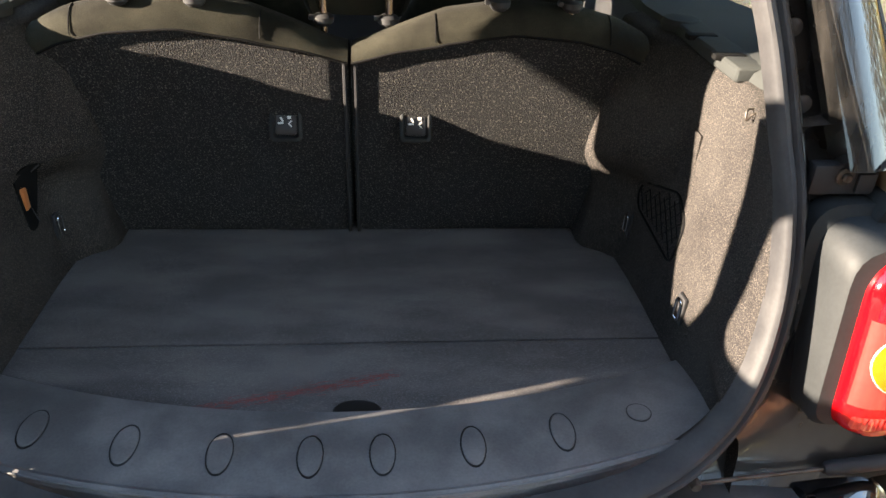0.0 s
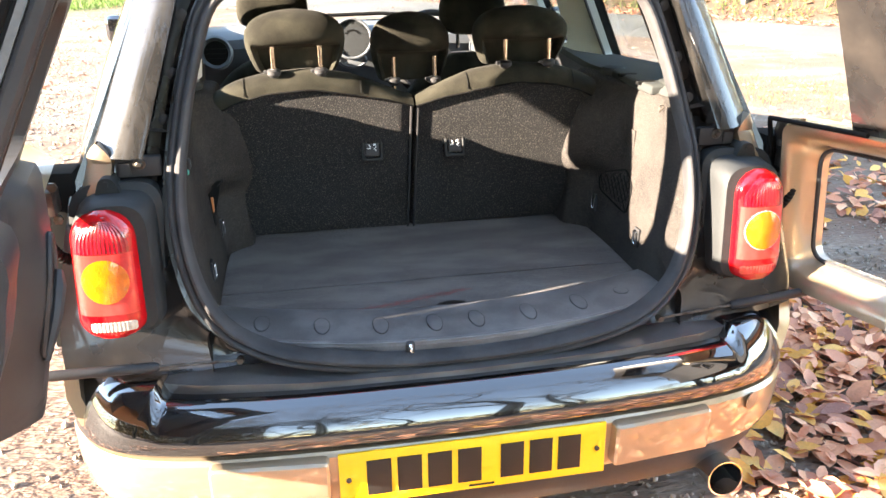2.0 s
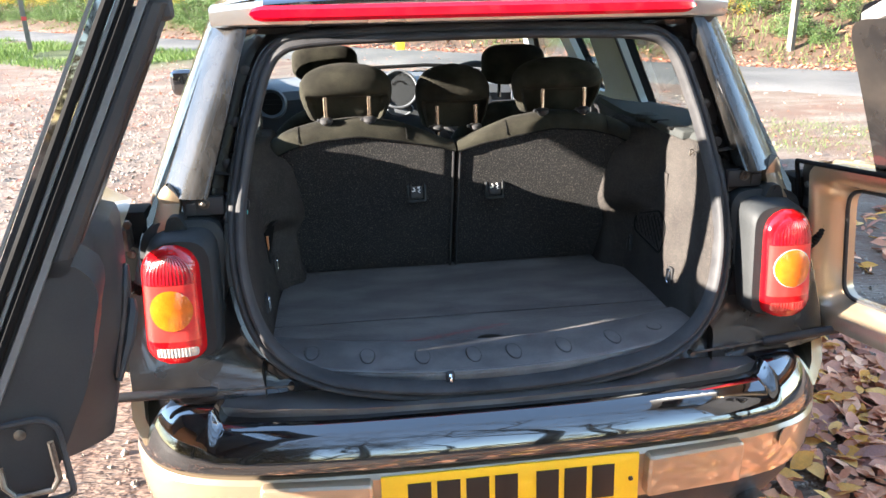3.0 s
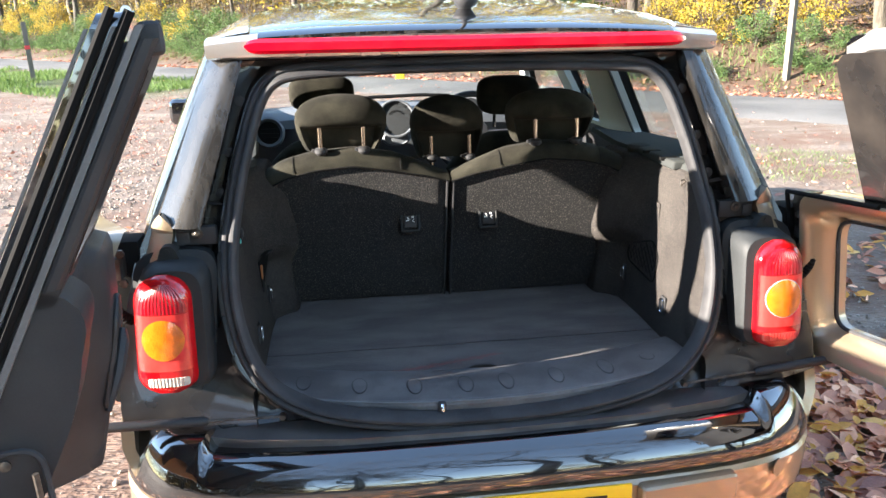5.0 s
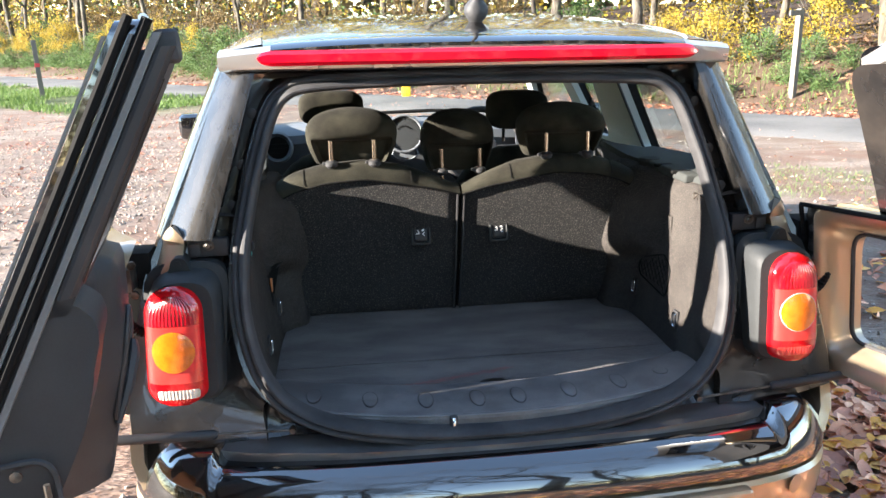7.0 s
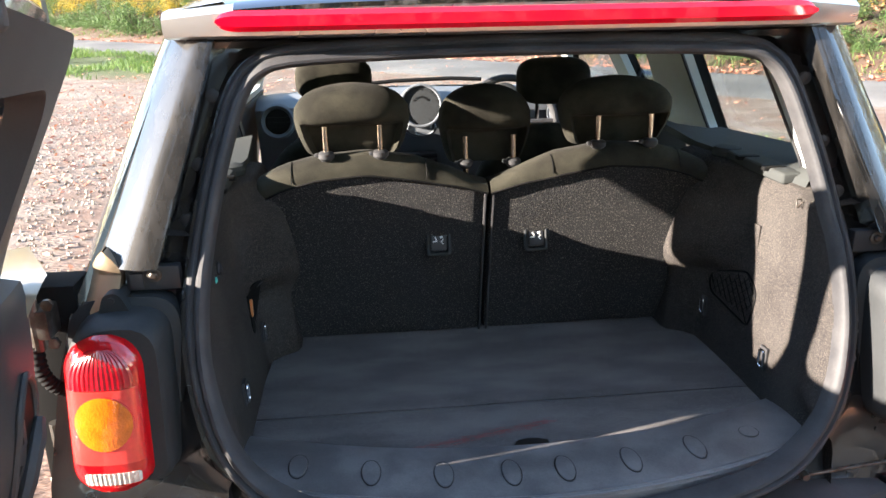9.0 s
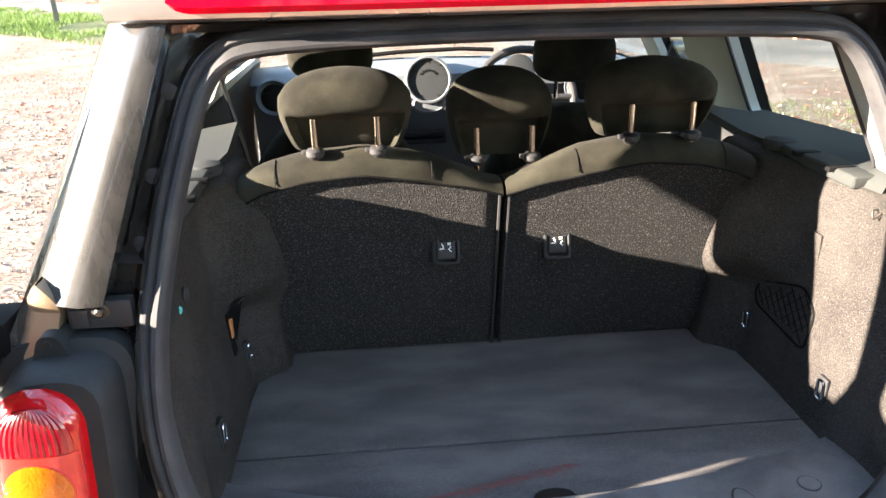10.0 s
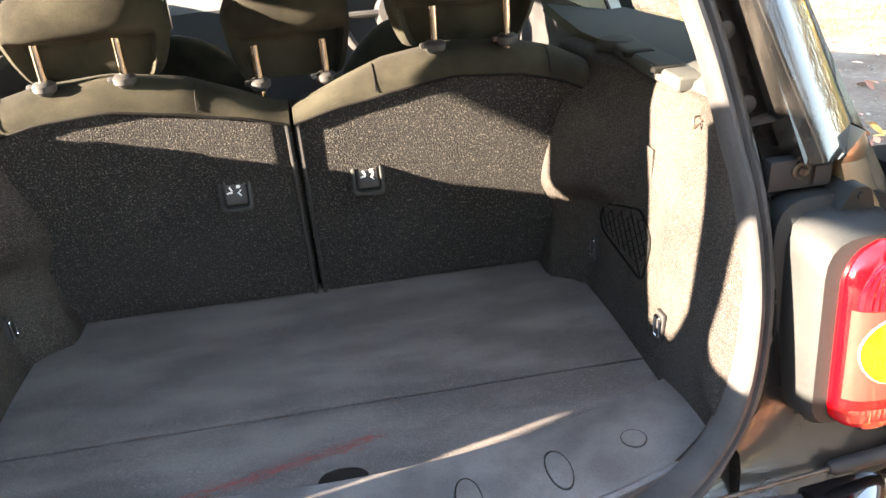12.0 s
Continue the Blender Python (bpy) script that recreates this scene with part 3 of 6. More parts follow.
bm = bmesh.new()
rows = []
for j in range(33):
    x = -0.535 + 1.07 * j / 32
    e = abs(x) / 0.535
    y = spoiler_y(x)
    top = 1.347 - 0.02 * e ** 3
    rows.append([(x, 0.34, top + 0.008 - 0.03 * e ** 3), (x, 0.2, top + 0.002), (x, y + 0.05, top), (x, y + 0.012, top - 0.005), (x, y, top - 0.014), (x, y + 0.002, 1.296), (x, y + 0.006, 1.289), (x, y + 0.02, 1.284), (x, y + 0.1, 1.286), (x, 0.3, 1.3)])
grid(bm, rows)
for row in (rows[0], rows[-1]):
    bm.faces.new([bm.verts.new(p) for p in row])
part("spoiler", bm, SILVER, car, "pale bronze spoiler lip over the rear opening")
# black strip that carries the roof's paint down to the lamp
bm = bmesh.new()
grid(bm, [[(x, spoiler_y(x) + dy, 1.347 - 0.02 * (abs(x) / 0.535) ** 3 + dz) for dy, dz in ((0.07, 0.0035), (0.05, 0.003), (0.012, -0.002), (-0.003, -0.011), (-0.003, -0.018), (0.004, -0.019))] for x in [-0.43 + 0.86 * k / 32 for k in range(33)]])
part("spoiler_strip", bm, BLACK, car, "glossy black strip above the brake light")
bm = bmesh.new()
rows = []
for j in range(91):
    u = -math.cos(math.pi * j / 90)
    x = 0.457 * u
    h = 0.0145 * math.sqrt(max(1 - (max(0, abs(u) - 0.93) / 0.07) ** 2, 0)) + 0.0003
    y = spoiler_y(x)
    rows.append([(x, y + 0.012, 1.3095 + h), (x, y - 0.003, 1.3095 + h), (x, y - 0.009, 1.3095 + h * 0.5), (x, y - 0.009, 1.3095 - h * 0.5), (x, y - 0.003, 1.3095 - h), (x, y + 0.012, 1.3095 - h)])
grid(bm, rows)
part("brake_light", bm, BRAKE, car, "long red high-level brake light")
# dark header panel under the spoiler
bm = bmesh.new()
grid(bm, [[(x, y, z) for x in (-0.5, -0.25, 0, 0.25, 0.5)] for y, z in ((0.10, 1.294), (0.135, 1.291), (0.15, 1.284), (0.135, 1.278), (0.14, 1.268), (0.2, 1.264), (0.4, 1.28), (0.42, 1.33))])
part("header_panel", bm, FRAMEPAINT, car, "black header panel above the opening")
# aerial
bm = bmesh.new()
lathe(bm, [(0.010, -0.01), (0.014, 0.006), (0.022, 0.018), (0.0285, 0.032), (0.0285, 0.042), (0.022, 0.053), (0.011, 0.064), (0.007, 0.075), (0.006, 0.1), (0.004, 0.3), (0.002, 0.4)], 20, Matrix.Translation((0.025, 0.33, 1.372)) @ Matrix.Rotation(radians(28), 4, "X"))
part("aerial", bm, RUBBER, car, "black roof aerial with a rubber base")

# bonnet, screen and front, seen only through the cabin
bm = bmesh.new()
grid(bm, [[(half_w(y, 0.8) * u * 0.98, y, z - 0.06 * u ** 4) for u in [k / 6 - 1 for k in range(13)]] for y, z in ((2.45, 0.915), (2.62, 0.905), (3.0, 0.87), (3.4, 0.79), (3.62, 0.68), (3.68, 0.5), (3.64, 0.3))])
part("bonnet", bm, GOLD, car, "bronze bonnet and nose")
bm = bmesh.new()
rows = [[(half_w(y, z) * 0.93 * u, y + 0.1 * (1 - u * u) - 0.05, z) for u in [k / 6 - 1 for k in range(13)]] for y, z in ((2.47, 0.915), (2.25, 1.12), (2.02, 1.325))]
grid(bm, rows)
grid(bm, [[(x, y - 0.004, z) for x, y, z in row] for row in rows])
ob = part("windscreen", bm, GLASS, car, "clear windscreen")
ob.visible_shadow = False
for s in (-1, 1):
    bm = bmesh.new()
    box(bm, (s * 0.93, 2.0, 0.975), (0.17, 0.09, 0.115), 0.035, seg=3)
    tube(bm, [(s * 0.74, 2.0, 0.955), (s * 0.88, 2.0, 0.962)], 0.018, 8)
    part("door_mirror", bm, BLACK, car, "black door mirror shell")
for ax in AXLES:
    for s in (-1, 1):
        m = Matrix.Translation((s * 0.70, ax, 0.305)) @ Matrix.Rotation(radians(90), 4, "Y")
        bm = bmesh.new()
        lathe(bm, [(0.2, -0.08), (0.27, -0.09), (0.3, -0.08), (0.305, -0.04), (0.305, 0.04), (0.3, 0.08), (0.27, 0.09), (0.2, 0.08)], 32, m)
        wheel = part("wheel", bm, TYRE, car, "black tyre")
        bm = bmesh.new()
        lathe(bm, [(0.198, -0.07), (0.198, 0.07), (0.17, 0.06), (0.05, 0.05), (0.02, 0.055)], 24, m)
        part("rim", bm, DASHGREY, wheel, "silver alloy rim")
bm = bmesh.new()
box(bm, (0, 1.7, 0.3), (1.36, 3.5, 0.12), 0.03)
part("underbody", bm, PLASTIC, car, "dark underbody")


# ---- bumper ----
def plan(u):
    """The bumper's plan line, u from -1 to 1."""
    return spline([(-0.775, 0.16), (-0.765, 0.0), (-0.735, -0.11), (-0.66, -0.195), (-0.52, -0.24), (-0.3, -0.259), (0, -0.265), (0.3, -0.259), (0.52, -0.24), (0.66, -0.195), (0.735, -0.11), (0.765, 0.0), (0.775, 0.16)], 20)


PLAN = plan(0)


def bumper(profile):
    bm = bmesh.new()
    rows = []
    for i, p in enumerate(PLAN):
        t = (PLAN[min(i + 1, len(PLAN) - 1)] - PLAN[max(i - 1, 0)]).normalized()
        n = Vector((t.y, -t.x))
        k = 0.7 * smooth(0.570, 0.594, abs(p.x))
        row = []
        for o, z, lift in profile:
            q = p + n * o
            row.append((q.x, q.y, z + lift * k))
        rows.append(row)
    grid(bm, rows)
    return bm


part("bumper_top", bumper([(-0.135, 0.553, 0.03), (-0.10, 0.556, 0.042), (-0.07, 0.557, 0.044), (-0.055, 0.555, 0.042), (-0.040, 0.549, 0.034), (-0.026, 0.539, 0.022), (-0.014, 0.525, 0.010), (-0.005, 0.508, 0.002), (0.0, 0.490, 0.0), (0.0, 0.478, 0.0), (-0.006, 0.470, 0), (-0.03, 0.466, 0)]), BLACK, car, "glossy black upper bumper")
part("bumper_lower", bumper([(-0.03, 0.467, 0), (-0.004, 0.464, 0), (0.003, 0.455, 0), (0.004, 0.42, 0), (0.0, 0.37, 0), (-0.012, 0.342, 0), (-0.035, 0.333, 0)]), GOLD, car, "bronze lower bumper with dried mud specks")
part("bumper_valance", bumper([(-0.03, 0.334, 0), (-0.03, 0.30, 0), (-0.06, 0.24, 0), (-0.14, 0.2, 0)]), PLASTIC, car, "black plastic bumper valance")
# sill panel between the seal and the bumper, with raised ends
outl = round_poly([(-0.585, -0.125), (-0.57, -0.145), (-0.5, -0.165), (-0.3, -0.188), (0, -0.195), (0.3, -0.188), (0.5, -0.165), (0.57, -0.145), (0.585, -0.125), (0.45, -0.10), (0, -0.12), (-0.45, -0.10)], 0.02)
bm = sheet(outl, [], lambda x, y: (x, y, 0.568 + 0.01 * (abs(x) / 0.58) ** 2), lambda x, y: (x, y, 0.552), cuts=2)
part("sill_step", bm, SHELF, car, "black plastic step panel below the opening")
for s in (-1, 1):
    bm = bmesh.new()
    m = Matrix.Translation((s * 0.382, -0.262, 0.412)) @ Matrix.Rotation(radians(-s * -5.5), 4, "Z")
    box(bm, (0, 0, 0), (0.215, 0.034, 0.096), 0.012, m, 3)
    part("bumper_pad", bm, GOLD, car, "raised bronze bumper pad beside the plate")
bm = bmesh.new()
lathe(bm, [(0.006, 0), (0.019, 0.001), (0.021, 0.004)], 24, Matrix.Translation((0.60, -0.226, 0.44)) @ Matrix.Rotation(radians(90), 4, "X") @ Matrix.Rotation(radians(27), 4, "Y"))
part("towing_eye_cap", bm, GOLD, car, "round bronze towing-eye cap")
# number plate
pm = Matrix.Translation((0, -0.272, 0.408)) @ Matrix.Rotation(radians(-4), 4, "X")
bm = bmesh.new()
box(bm, (0, 0, 0), (0.52, 0.006, 0.111), 0.002, pm)
plate = part("number_plate", bm, YELLOW, car, "yellow number plate with plain black bars")
x = -0.212
for w in (0.052, 0.052, 0.052, 0.052, 0.0, 0.052, 0.052, 0.052):
    if w:
        bm = bmesh.new()
        box(bm, (x + w / 2, -0.0042, 0), (0.046, 0.0016, 0.074), 0.0005, pm)
        part("bar", bm, INK, plate)
    x += w + (0.0055 if w else 0.026)
for s in (-1, 1):
    bm = bmesh.new()
    lathe(bm, [(0.005, 0), (0.005, 0.003), (0.003, 0.004)], 10, pm @ Matrix.Translation((s * 0.2425, -0.003, 0.0)) @ Matrix.Rotation(radians(90), 4, "X"))
    part("screw", bm, STEEL, plate)
bm = bmesh.new()
box(bm, (0.01, -0.0036, -0.047), (0.05, 0.001, 0.004), 0, pm)
part("maker_bar", bm, INK, plate)
# exhaust
bm = bmesh.new()
m = Matrix.Translation((0.565, -0.2, 0.245)) @ Matrix.Rotation(radians(82), 4, "X")
lathe(bm, [(0.03, -0.2), (0.036, -0.05), (0.04, 0.03), (0.041, 0.04), (0.038, 0.04), (0.036, 0.02), (0.035, -0.1)], 24, m)
part("exhaust_tip", bm, CHROME, car, "chrome exhaust tip with soot inside")


# ---- tail lamps ----
def lamp(s):
    def tailored(x, z, y):
        return (s * x, y, z)
    bm = bmesh.new()
    # deep housing
    rows = []
    for y, d in ((0.0, -0.012), (-0.03, -0.012), (-0.034, 0.0), (-0.085, 0.004), (-0.094, 0.01)):
        lp = round_poly([(0.552 + d, 0.662 + d), (0.700 - d, 0.662 + d), (0.690 - d, 0.912 - d), (0.552 + d, 0.912 - d)], [0.03, 0.045, 0.06, 0.045])
        rows.append([tailored(px, pz, y + (pz - 0.78) * 0.12) for px, pz in lp])
    grid(bm, rows, close_u=True)
    bm.faces.new([bm.verts.new(p) for p in rows[-1]])
    lug = round_poly([(0.60, 0.895), (0.655, 0.895), (0.640, 0.938), (0.618, 0.938)], [0.004, 0.004, 0.01, 0.01])
    grid(bm, [[tailored(x, z, -0.02 + dy) for x, z in lug] for dy in (0.03, -0.012)], close_u=True)
    bm.faces.new([bm.verts.new(tailored(x, z, -0.032)) for x, z in lug])
    lathe(bm, [(0.005, 0), (0.005, 0.003), (0.002, 0.003)], 8, Matrix.Translation((s * 0.629, -0.032, 0.928)) @ Matrix.Rotation(radians(90), 4, "X"))
    ob = part("tail_lamp", bm, HOUSING, car, "tail lamp with red and amber lens in dark housing")
    # bowed lens: left and right limits at a height, and the surface's depth
    zlo, zhi = 0.667, 0.897

    def reach(z, d):
        a, b = 0.581 + d, 0.696 - 0.008 * (z - zlo) / (zhi - zlo) - d
        for r, e in ((0.05, zhi - d - z), (0.032, z - zlo - d)):
            e = max(e, 0.0)
            if e < r:
                k = r - math.sqrt(max(r * r - (r - e) ** 2, 0))
                a, b = a + k * 0.9, b - k
        return a, b

    def surf(x, z):
        a, b = reach(min(max(z, zlo + 0.001), zhi - 0.001), 0)
        u = min(abs(2 * (x - a) / max(b - a, 0.01) - 1), 1)
        v = abs(2 * (z - zlo) / (zhi - zlo) - 1)
        return -0.122 + (z - 0.78) * 0.12 + 0.006 * u ** 2 + 0.016 * u ** 6 + 0.012 * v ** 6 + 0.25 * max(0, x - 0.63) ** 1.5

    def skin(z0, z1, d, lift, nz=10, nx=10, thick=0.004, flute=0.0):
        """A patch of the lens between two heights, its rim turned in."""
        q = bmesh.new()
        rows = []
        for i in range(nz + 1):
            z = z0 + (z1 - z0) * i / nz
            a, b = reach(z, d)
            row = [(a, z, thick)] + [(a + (b - a) * j / nx, z, -flute * (j % 2) - flute * 0.6 * (i % 2)) for j in range(nx + 1)] + [(b, z, thick)]
            rows.append(row)
        rows = [[(x, z, thick) for x, z, t in rows[0]]] + rows + [[(x, z, thick) for x, z, t in rows[-1]]]
        grid(q, [[tailored(x, z, surf(x, z) - lift + t) for x, z, t in row] for row in rows])
        return q
    part("lens", skin(zlo + 0.0005, zhi - 0.0005, 0, 0, 28, 20, 0.05), RED, ob, "red moulded lens", angle=1.0)
    part("prism_panel", skin(0.828, 0.884, 0.010, 0.0012, 18, 26, flute=0.0009), RED2, ob, "dark red prismatic panel", angle=0.4)
    part("stop_panel", skin(0.716, 0.8265, 0.006, 0.0012, 8, 12), PINK, ob, "paler red middle panel", angle=1.0)
    for nm, r0, r1, lift, mt, lb in (("indicator_ring", 0.0395, 0.0408, 0.0022, CLEAR if s > 0 else PINK, ""), ("indicator", 0.0, 0.0395, 0.003, AMBER, "round amber indicator")):
        bm = bmesh.new()
        rows = []
        for k in range(7):
            r = r0 + (r1 - r0) * k / 6 + 0.0005
            rows.append([tailored(0.636 + r * math.cos(a), 0.778 + r * math.sin(a), surf(0.636 + r * math.cos(a), 0.778 + r * math.sin(a)) - lift - (0.004 * (1 - (r / 0.040) ** 2) if mt is AMBER else 0)) for a in [2 * math.pi * i / 32 for i in range(32)]])
        rows.append([(x, y + 0.006, z) for x, y, z in rows[-1]])
        grid(bm, rows, close_u=True)
        part(nm, bm, mt, ob, lb, angle=1.0)
    # reversing light, ribbed
    bm = bmesh.new()
    rows = []
    for i in range(25):
        x = 0.594 + 0.078 * i / 24
        y = surf(x, 0.69) - 0.0012 - 0.0012 * (i % 2)
        e = 0.003 * (i in (0, 24))
        rows.append([tailored(x, z, y + dy) for z, dy in ((0.684 + e, 0.005), (0.684 + e, 0), (0.702 - e, 0), (0.702 - e, 0.005))])
    grid(bm, rows)
    part("reversing_light", bm, CLEAR if s < 0 else PINK, ob, "ribbed reversing light")

lamp(-1)
lamp(1)

# hinge posts, wiring gaiters and door stays
for s in (-1, 1):
    bm = bmesh.new()
    box(bm, (s * 0.733, 0.030, 0.77), (0.09, 0.07, 0.35), 0.006)
    post = part("hinge_post", bm, GAITER, car, "dark hinge post beside the lamp")
    for z in (0.90, 0.70):
        bm = bmesh.new()
        box(bm, (s * 0.728, -0.022, z), (0.024, 0.052, 0.046), 0.005)
        tube(bm, [(s * 0.737, -0.04, z - 0.04), (s * 0.737, -0.04, z + 0.04)], 0.009, 10)
        for dz in (-0.03, 0.03):
            lathe(bm, [(0.009, 0), (0.009, 0.006), (0.005, 0.007)], 6, Matrix.Translation((s * 0.715, -0.037, z + dz)) @ Matrix.Rotation(radians(90), 4, "X"))
        part("hinge", bm, STEEL, post, "greasy steel hinge with bolts")
    bm = bmesh.new()
    pts = spline([(s * 0.706, -0.034, 0.788), (s * 0.724, -0.044, 0.802), (s * 0.738, -0.046, 0.830), (s * 0.742, -0.038, 0.865)], 9)
    tube(bm, pts, [0.0095 + 0.0018 * (i % 2) for i in range(len(pts))], 10)
    part("wiring_gaiter", bm, GAITER, post, "corrugated black rubber gaiter")
    # gas stay: thin rod and thicker cylinder
    a, b = Vector((s * 0.425, -0.125, 0.598)), (Vector((0.821, -0.107, 0.622)) if s > 0 else Vector((-0.765, -0.15, 0.618)))
    bm = bmesh.new()
    tube(bm, [a, a + (b - a) * 0.45], 0.0028, 10)
    rod = part("door_stay", bm, STEEL, car, "gas stay with thin bright rod")
    bm = bmesh.new()
    tube(bm, [a + (b - a) * 0.42, a + (b - a) * 0.44, b], [0.006, 0.010, 0.010], 12)
    part("cylinder", bm, PLASTIC, rod, "black stay cylinder")
    bm = bmesh.new()
    lathe(bm, [(0.006, -0.008), (0.008, 0), (0.006, 0.008)], 12, Matrix.Translation(a) @ Matrix.Rotation(radians(90), 4, "X"))
    part("ball_joint", bm, STEEL, rod)


# ---- boot ----
def ap_half(z):
    """Half width of the opening inside the seal."""
    pts = [(zz, x) for x, zz in HALF][::-1]
    return lerp(pts, z) - 0.03


FLOOR_Z = 0.600
# sill trim: curved plan, finger pull cut in its front edge
def sill_back(x):
    return -0.136 + 0.37 * x * x


def sill_front(x):
    return 0.012 + 0.40 * x * x


def sill_z(x, y):
    """Height of the sill's crowned top."""
    yb, yf = sill_back(x), sill_front(x)
    k = min(max((y - yb - 0.006) / (yf - yb - 0.01), 0), 1)
    return 0.606 + 0.010 * (abs(x) / 0.475) ** 3 * (1 - k) + 0.006 * math.sin(math.pi * k)


bm = bmesh.new()
rows = []
for j in range(41):
    x = -0.492 + 0.984 * j / 40
    yb, yf = sill_back(x), sill_front(x)
    rise = 0.010 * (abs(x) / 0.475) ** 3
    rows.append([(x, yb - 0.012, 0.556 + rise), (x, yb - 0.010, 0.603 + rise), (x, yb - 0.007, 0.609 + rise), (x, yb - 0.002, 0.611 + rise), (x, yb + 0.004, 0.608 + rise)]
                + [(x, yb + 0.006 + (yf - yb - 0.01) * k / 6, 0.606 + rise * (1 - k / 6) + 0.006 * math.sin(math.pi * k / 6)) for k in range(1, 7)]
                + [(x, yf, 0.602), (x, yf + 0.002, 0.58)])
grid(bm, rows)
sill = part("sill_trim", bm, SILL, car, "scuffed black plastic load sill with oval caps", angle=0.3)
# pale strip painting the highlight along the worn ridge
bm = bmesh.new()
tube(bm, [(x, sill_back(x) - 0.0075, 0.6085 + 0.010 * (abs(x) / 0.475) ** 3) for x in [-0.45 + 0.9 * k / 40 for k in range(41)]], 0.0016, 6)
part("worn_ridge_highlight", bm, EDGEGREY, sill, "pale strip for the highlight on the sill's worn ridge")
for x in (-0.386, -0.268, -0.152, -0.043, 0.045, 0.158, 0.276, 0.385):
    big = abs(x) < 0.37 or x < 0
    yc = (sill_back(x) + sill_front(x)) / 2 - 0.012
    rx, ry = (0.0165, 0.034) if big else (0.017, 0.017)

    def oval(k, lift):
        return [(px, py, sill_z(px, py) + lift) for px, py in [(x + rx * k * math.cos(a), yc + ry * k * math.sin(a)) for a in [2 * math.pi * i / 32 for i in range(32)]]]
    bm = bmesh.new()
    grid(bm, [oval(0.02, 0.0018), oval(0.5, 0.0018), oval(0.86, 0.0016), oval(0.91, 0.0008), oval(0.93, -0.002)], close_u=True)
    cap_ = part("oval_cap", bm, SILL, sill, angle=0.3)
    bm = bmesh.new()
    grid(bm, [oval(0.90, -0.0005), oval(0.915, 0.0005), oval(1.0, 0.0006), oval(1.01, -0.001)], close_u=True)
    part("gap_ring", bm, INK, cap_)
# door striker on the sill
bm = bmesh.new()
box(bm, (-0.104, -0.146, 0.588), (0.018, 0.014, 0.05), 0.006, seg=3)
striker = part("door_striker", bm, RUBBER, car, "black striker housing on the sill")
bm = bmesh.new()
tube(bm, spline([(-0.104, -0.152, 0.590), (-0.104, -0.157, 0.593), (-0.104, -0.158, 0.603), (-0.104, -0.152, 0.608)], 5), 0.004, 10)
part("striker_bar", bm, CHROME, striker, "chrome striker bar")


# floor boards: two carpeted panels with a joint between
def board(name, y0, y1, top, label):
    bm = bmesh.new()
    nx, ny = 48, 14
    rows = []
    for i in range(ny + 1):
        row = []
        for j in range(nx + 1):
            u = -1 + 2 * j / nx
            w = 0.478 - 0.012 * smooth(0.3, 0.52, y0(0) + (y1 - y0(0)) * i / ny)
            x = u * w
            y = y0(x) + (y1 - y0(x)) * i / ny
            edge = min(i, ny - i, j, nx - j)
            row.append((x, y, top - (0.003 if edge == 0 else 0) + 0.0016 * noise.noise(Vector((x * 7, y * 9, 3)))))
        rows.append(row)
    grid(bm, rows)
    rim = [rows[0], [r[-1] for r in rows], rows[-1][::-1], [r[0] for r in rows][::-1]]
    for run in rim:
        grid(bm, [run, [(x, y, z - 0.03) for x, y, z in run]])
    bmesh.ops.remove_doubles(bm, verts=bm.verts, dist=1e-5)
    return part(name, bm, FLOORCARPET, car, label, angle=0.9)


board("boot_floor_panel", lambda x: 0.168, 0.545, FLOOR_Z, "charcoal carpeted boot floor panel")
near = board("boot_floor_flap", lambda x: sill_front(x) + 0.001, 0.1645, FLOOR_Z - 0.001, "charcoal carpeted flap of the boot floor")
bm = bmesh.new()
lathe(bm, [(0.001, 0.004), (0.030, 0.0035), (0.032, 0.001)], 28, Matrix.Translation((0.012, 0.018, FLOOR_Z - 0.0005)) @ Matrix.Diagonal((1, 0.55, 0.6, 1)))
part("finger_pull", bm, INK, near, "dark finger pull in the floor flap")
# faint red scuff
bm = bmesh.new()
rnd = random.Random(4)
for k in range(260):
    t = rnd.random()
    x, y = -0.19 + 0.25 * t + rnd.gauss(0, 0.008), 0.028 + 0.058 * t + rnd.gauss(0, 0.0055)
    l, w = rnd.uniform(0.002, 0.010), rnd.uniform(0.0002, 0.0007)
    a = 0.23 + rnd.gauss(0, 0.15)
    c, sn = math.cos(a), math.sin(a)
    z = FLOOR_Z - 0.0003 + 0.0016 * noise.noise(Vector((x * 7, y * 9, 3)))
    bm.faces.new([bm.verts.new((x + c * i * l - sn * jj * w, y + sn * i * l + c * jj * w, z)) for i, jj in ((-1, -1), (1, -1), (1, 1), (-1, 1))])
tagged(part("red_scuff", bm, STAIN, near, "faint red scuff marks"), kind="stuff")


# side trims with the wheel-arch humps
def trim_x(y, z):
    wall = lerp([(0.58, 0.476), (0.66, 0.488), (0.8, 0.50), (0.97, 0.512), (1.02, 0.52)], z)
    y0 = rear_y(z) + 0.02
    k = smooth(y0, y0 + 0.13, y)
    x = (ap_half(max(z, 0.60)) * (1 - k) + wall * k) * smooth(0.63, 0.70, z) + wall * (1 - smooth(0.63, 0.70, z))
    amp = 0.065 + 0.035 * smooth(0.72, 0.80, z)
    amp *= 1 - 0.55 * smooth(0.93, 0.99, z)
    start = 0.395 - 0.125 * smooth(0.745, 0.82, z)
    return x - amp * smooth(start, 0.452, y)


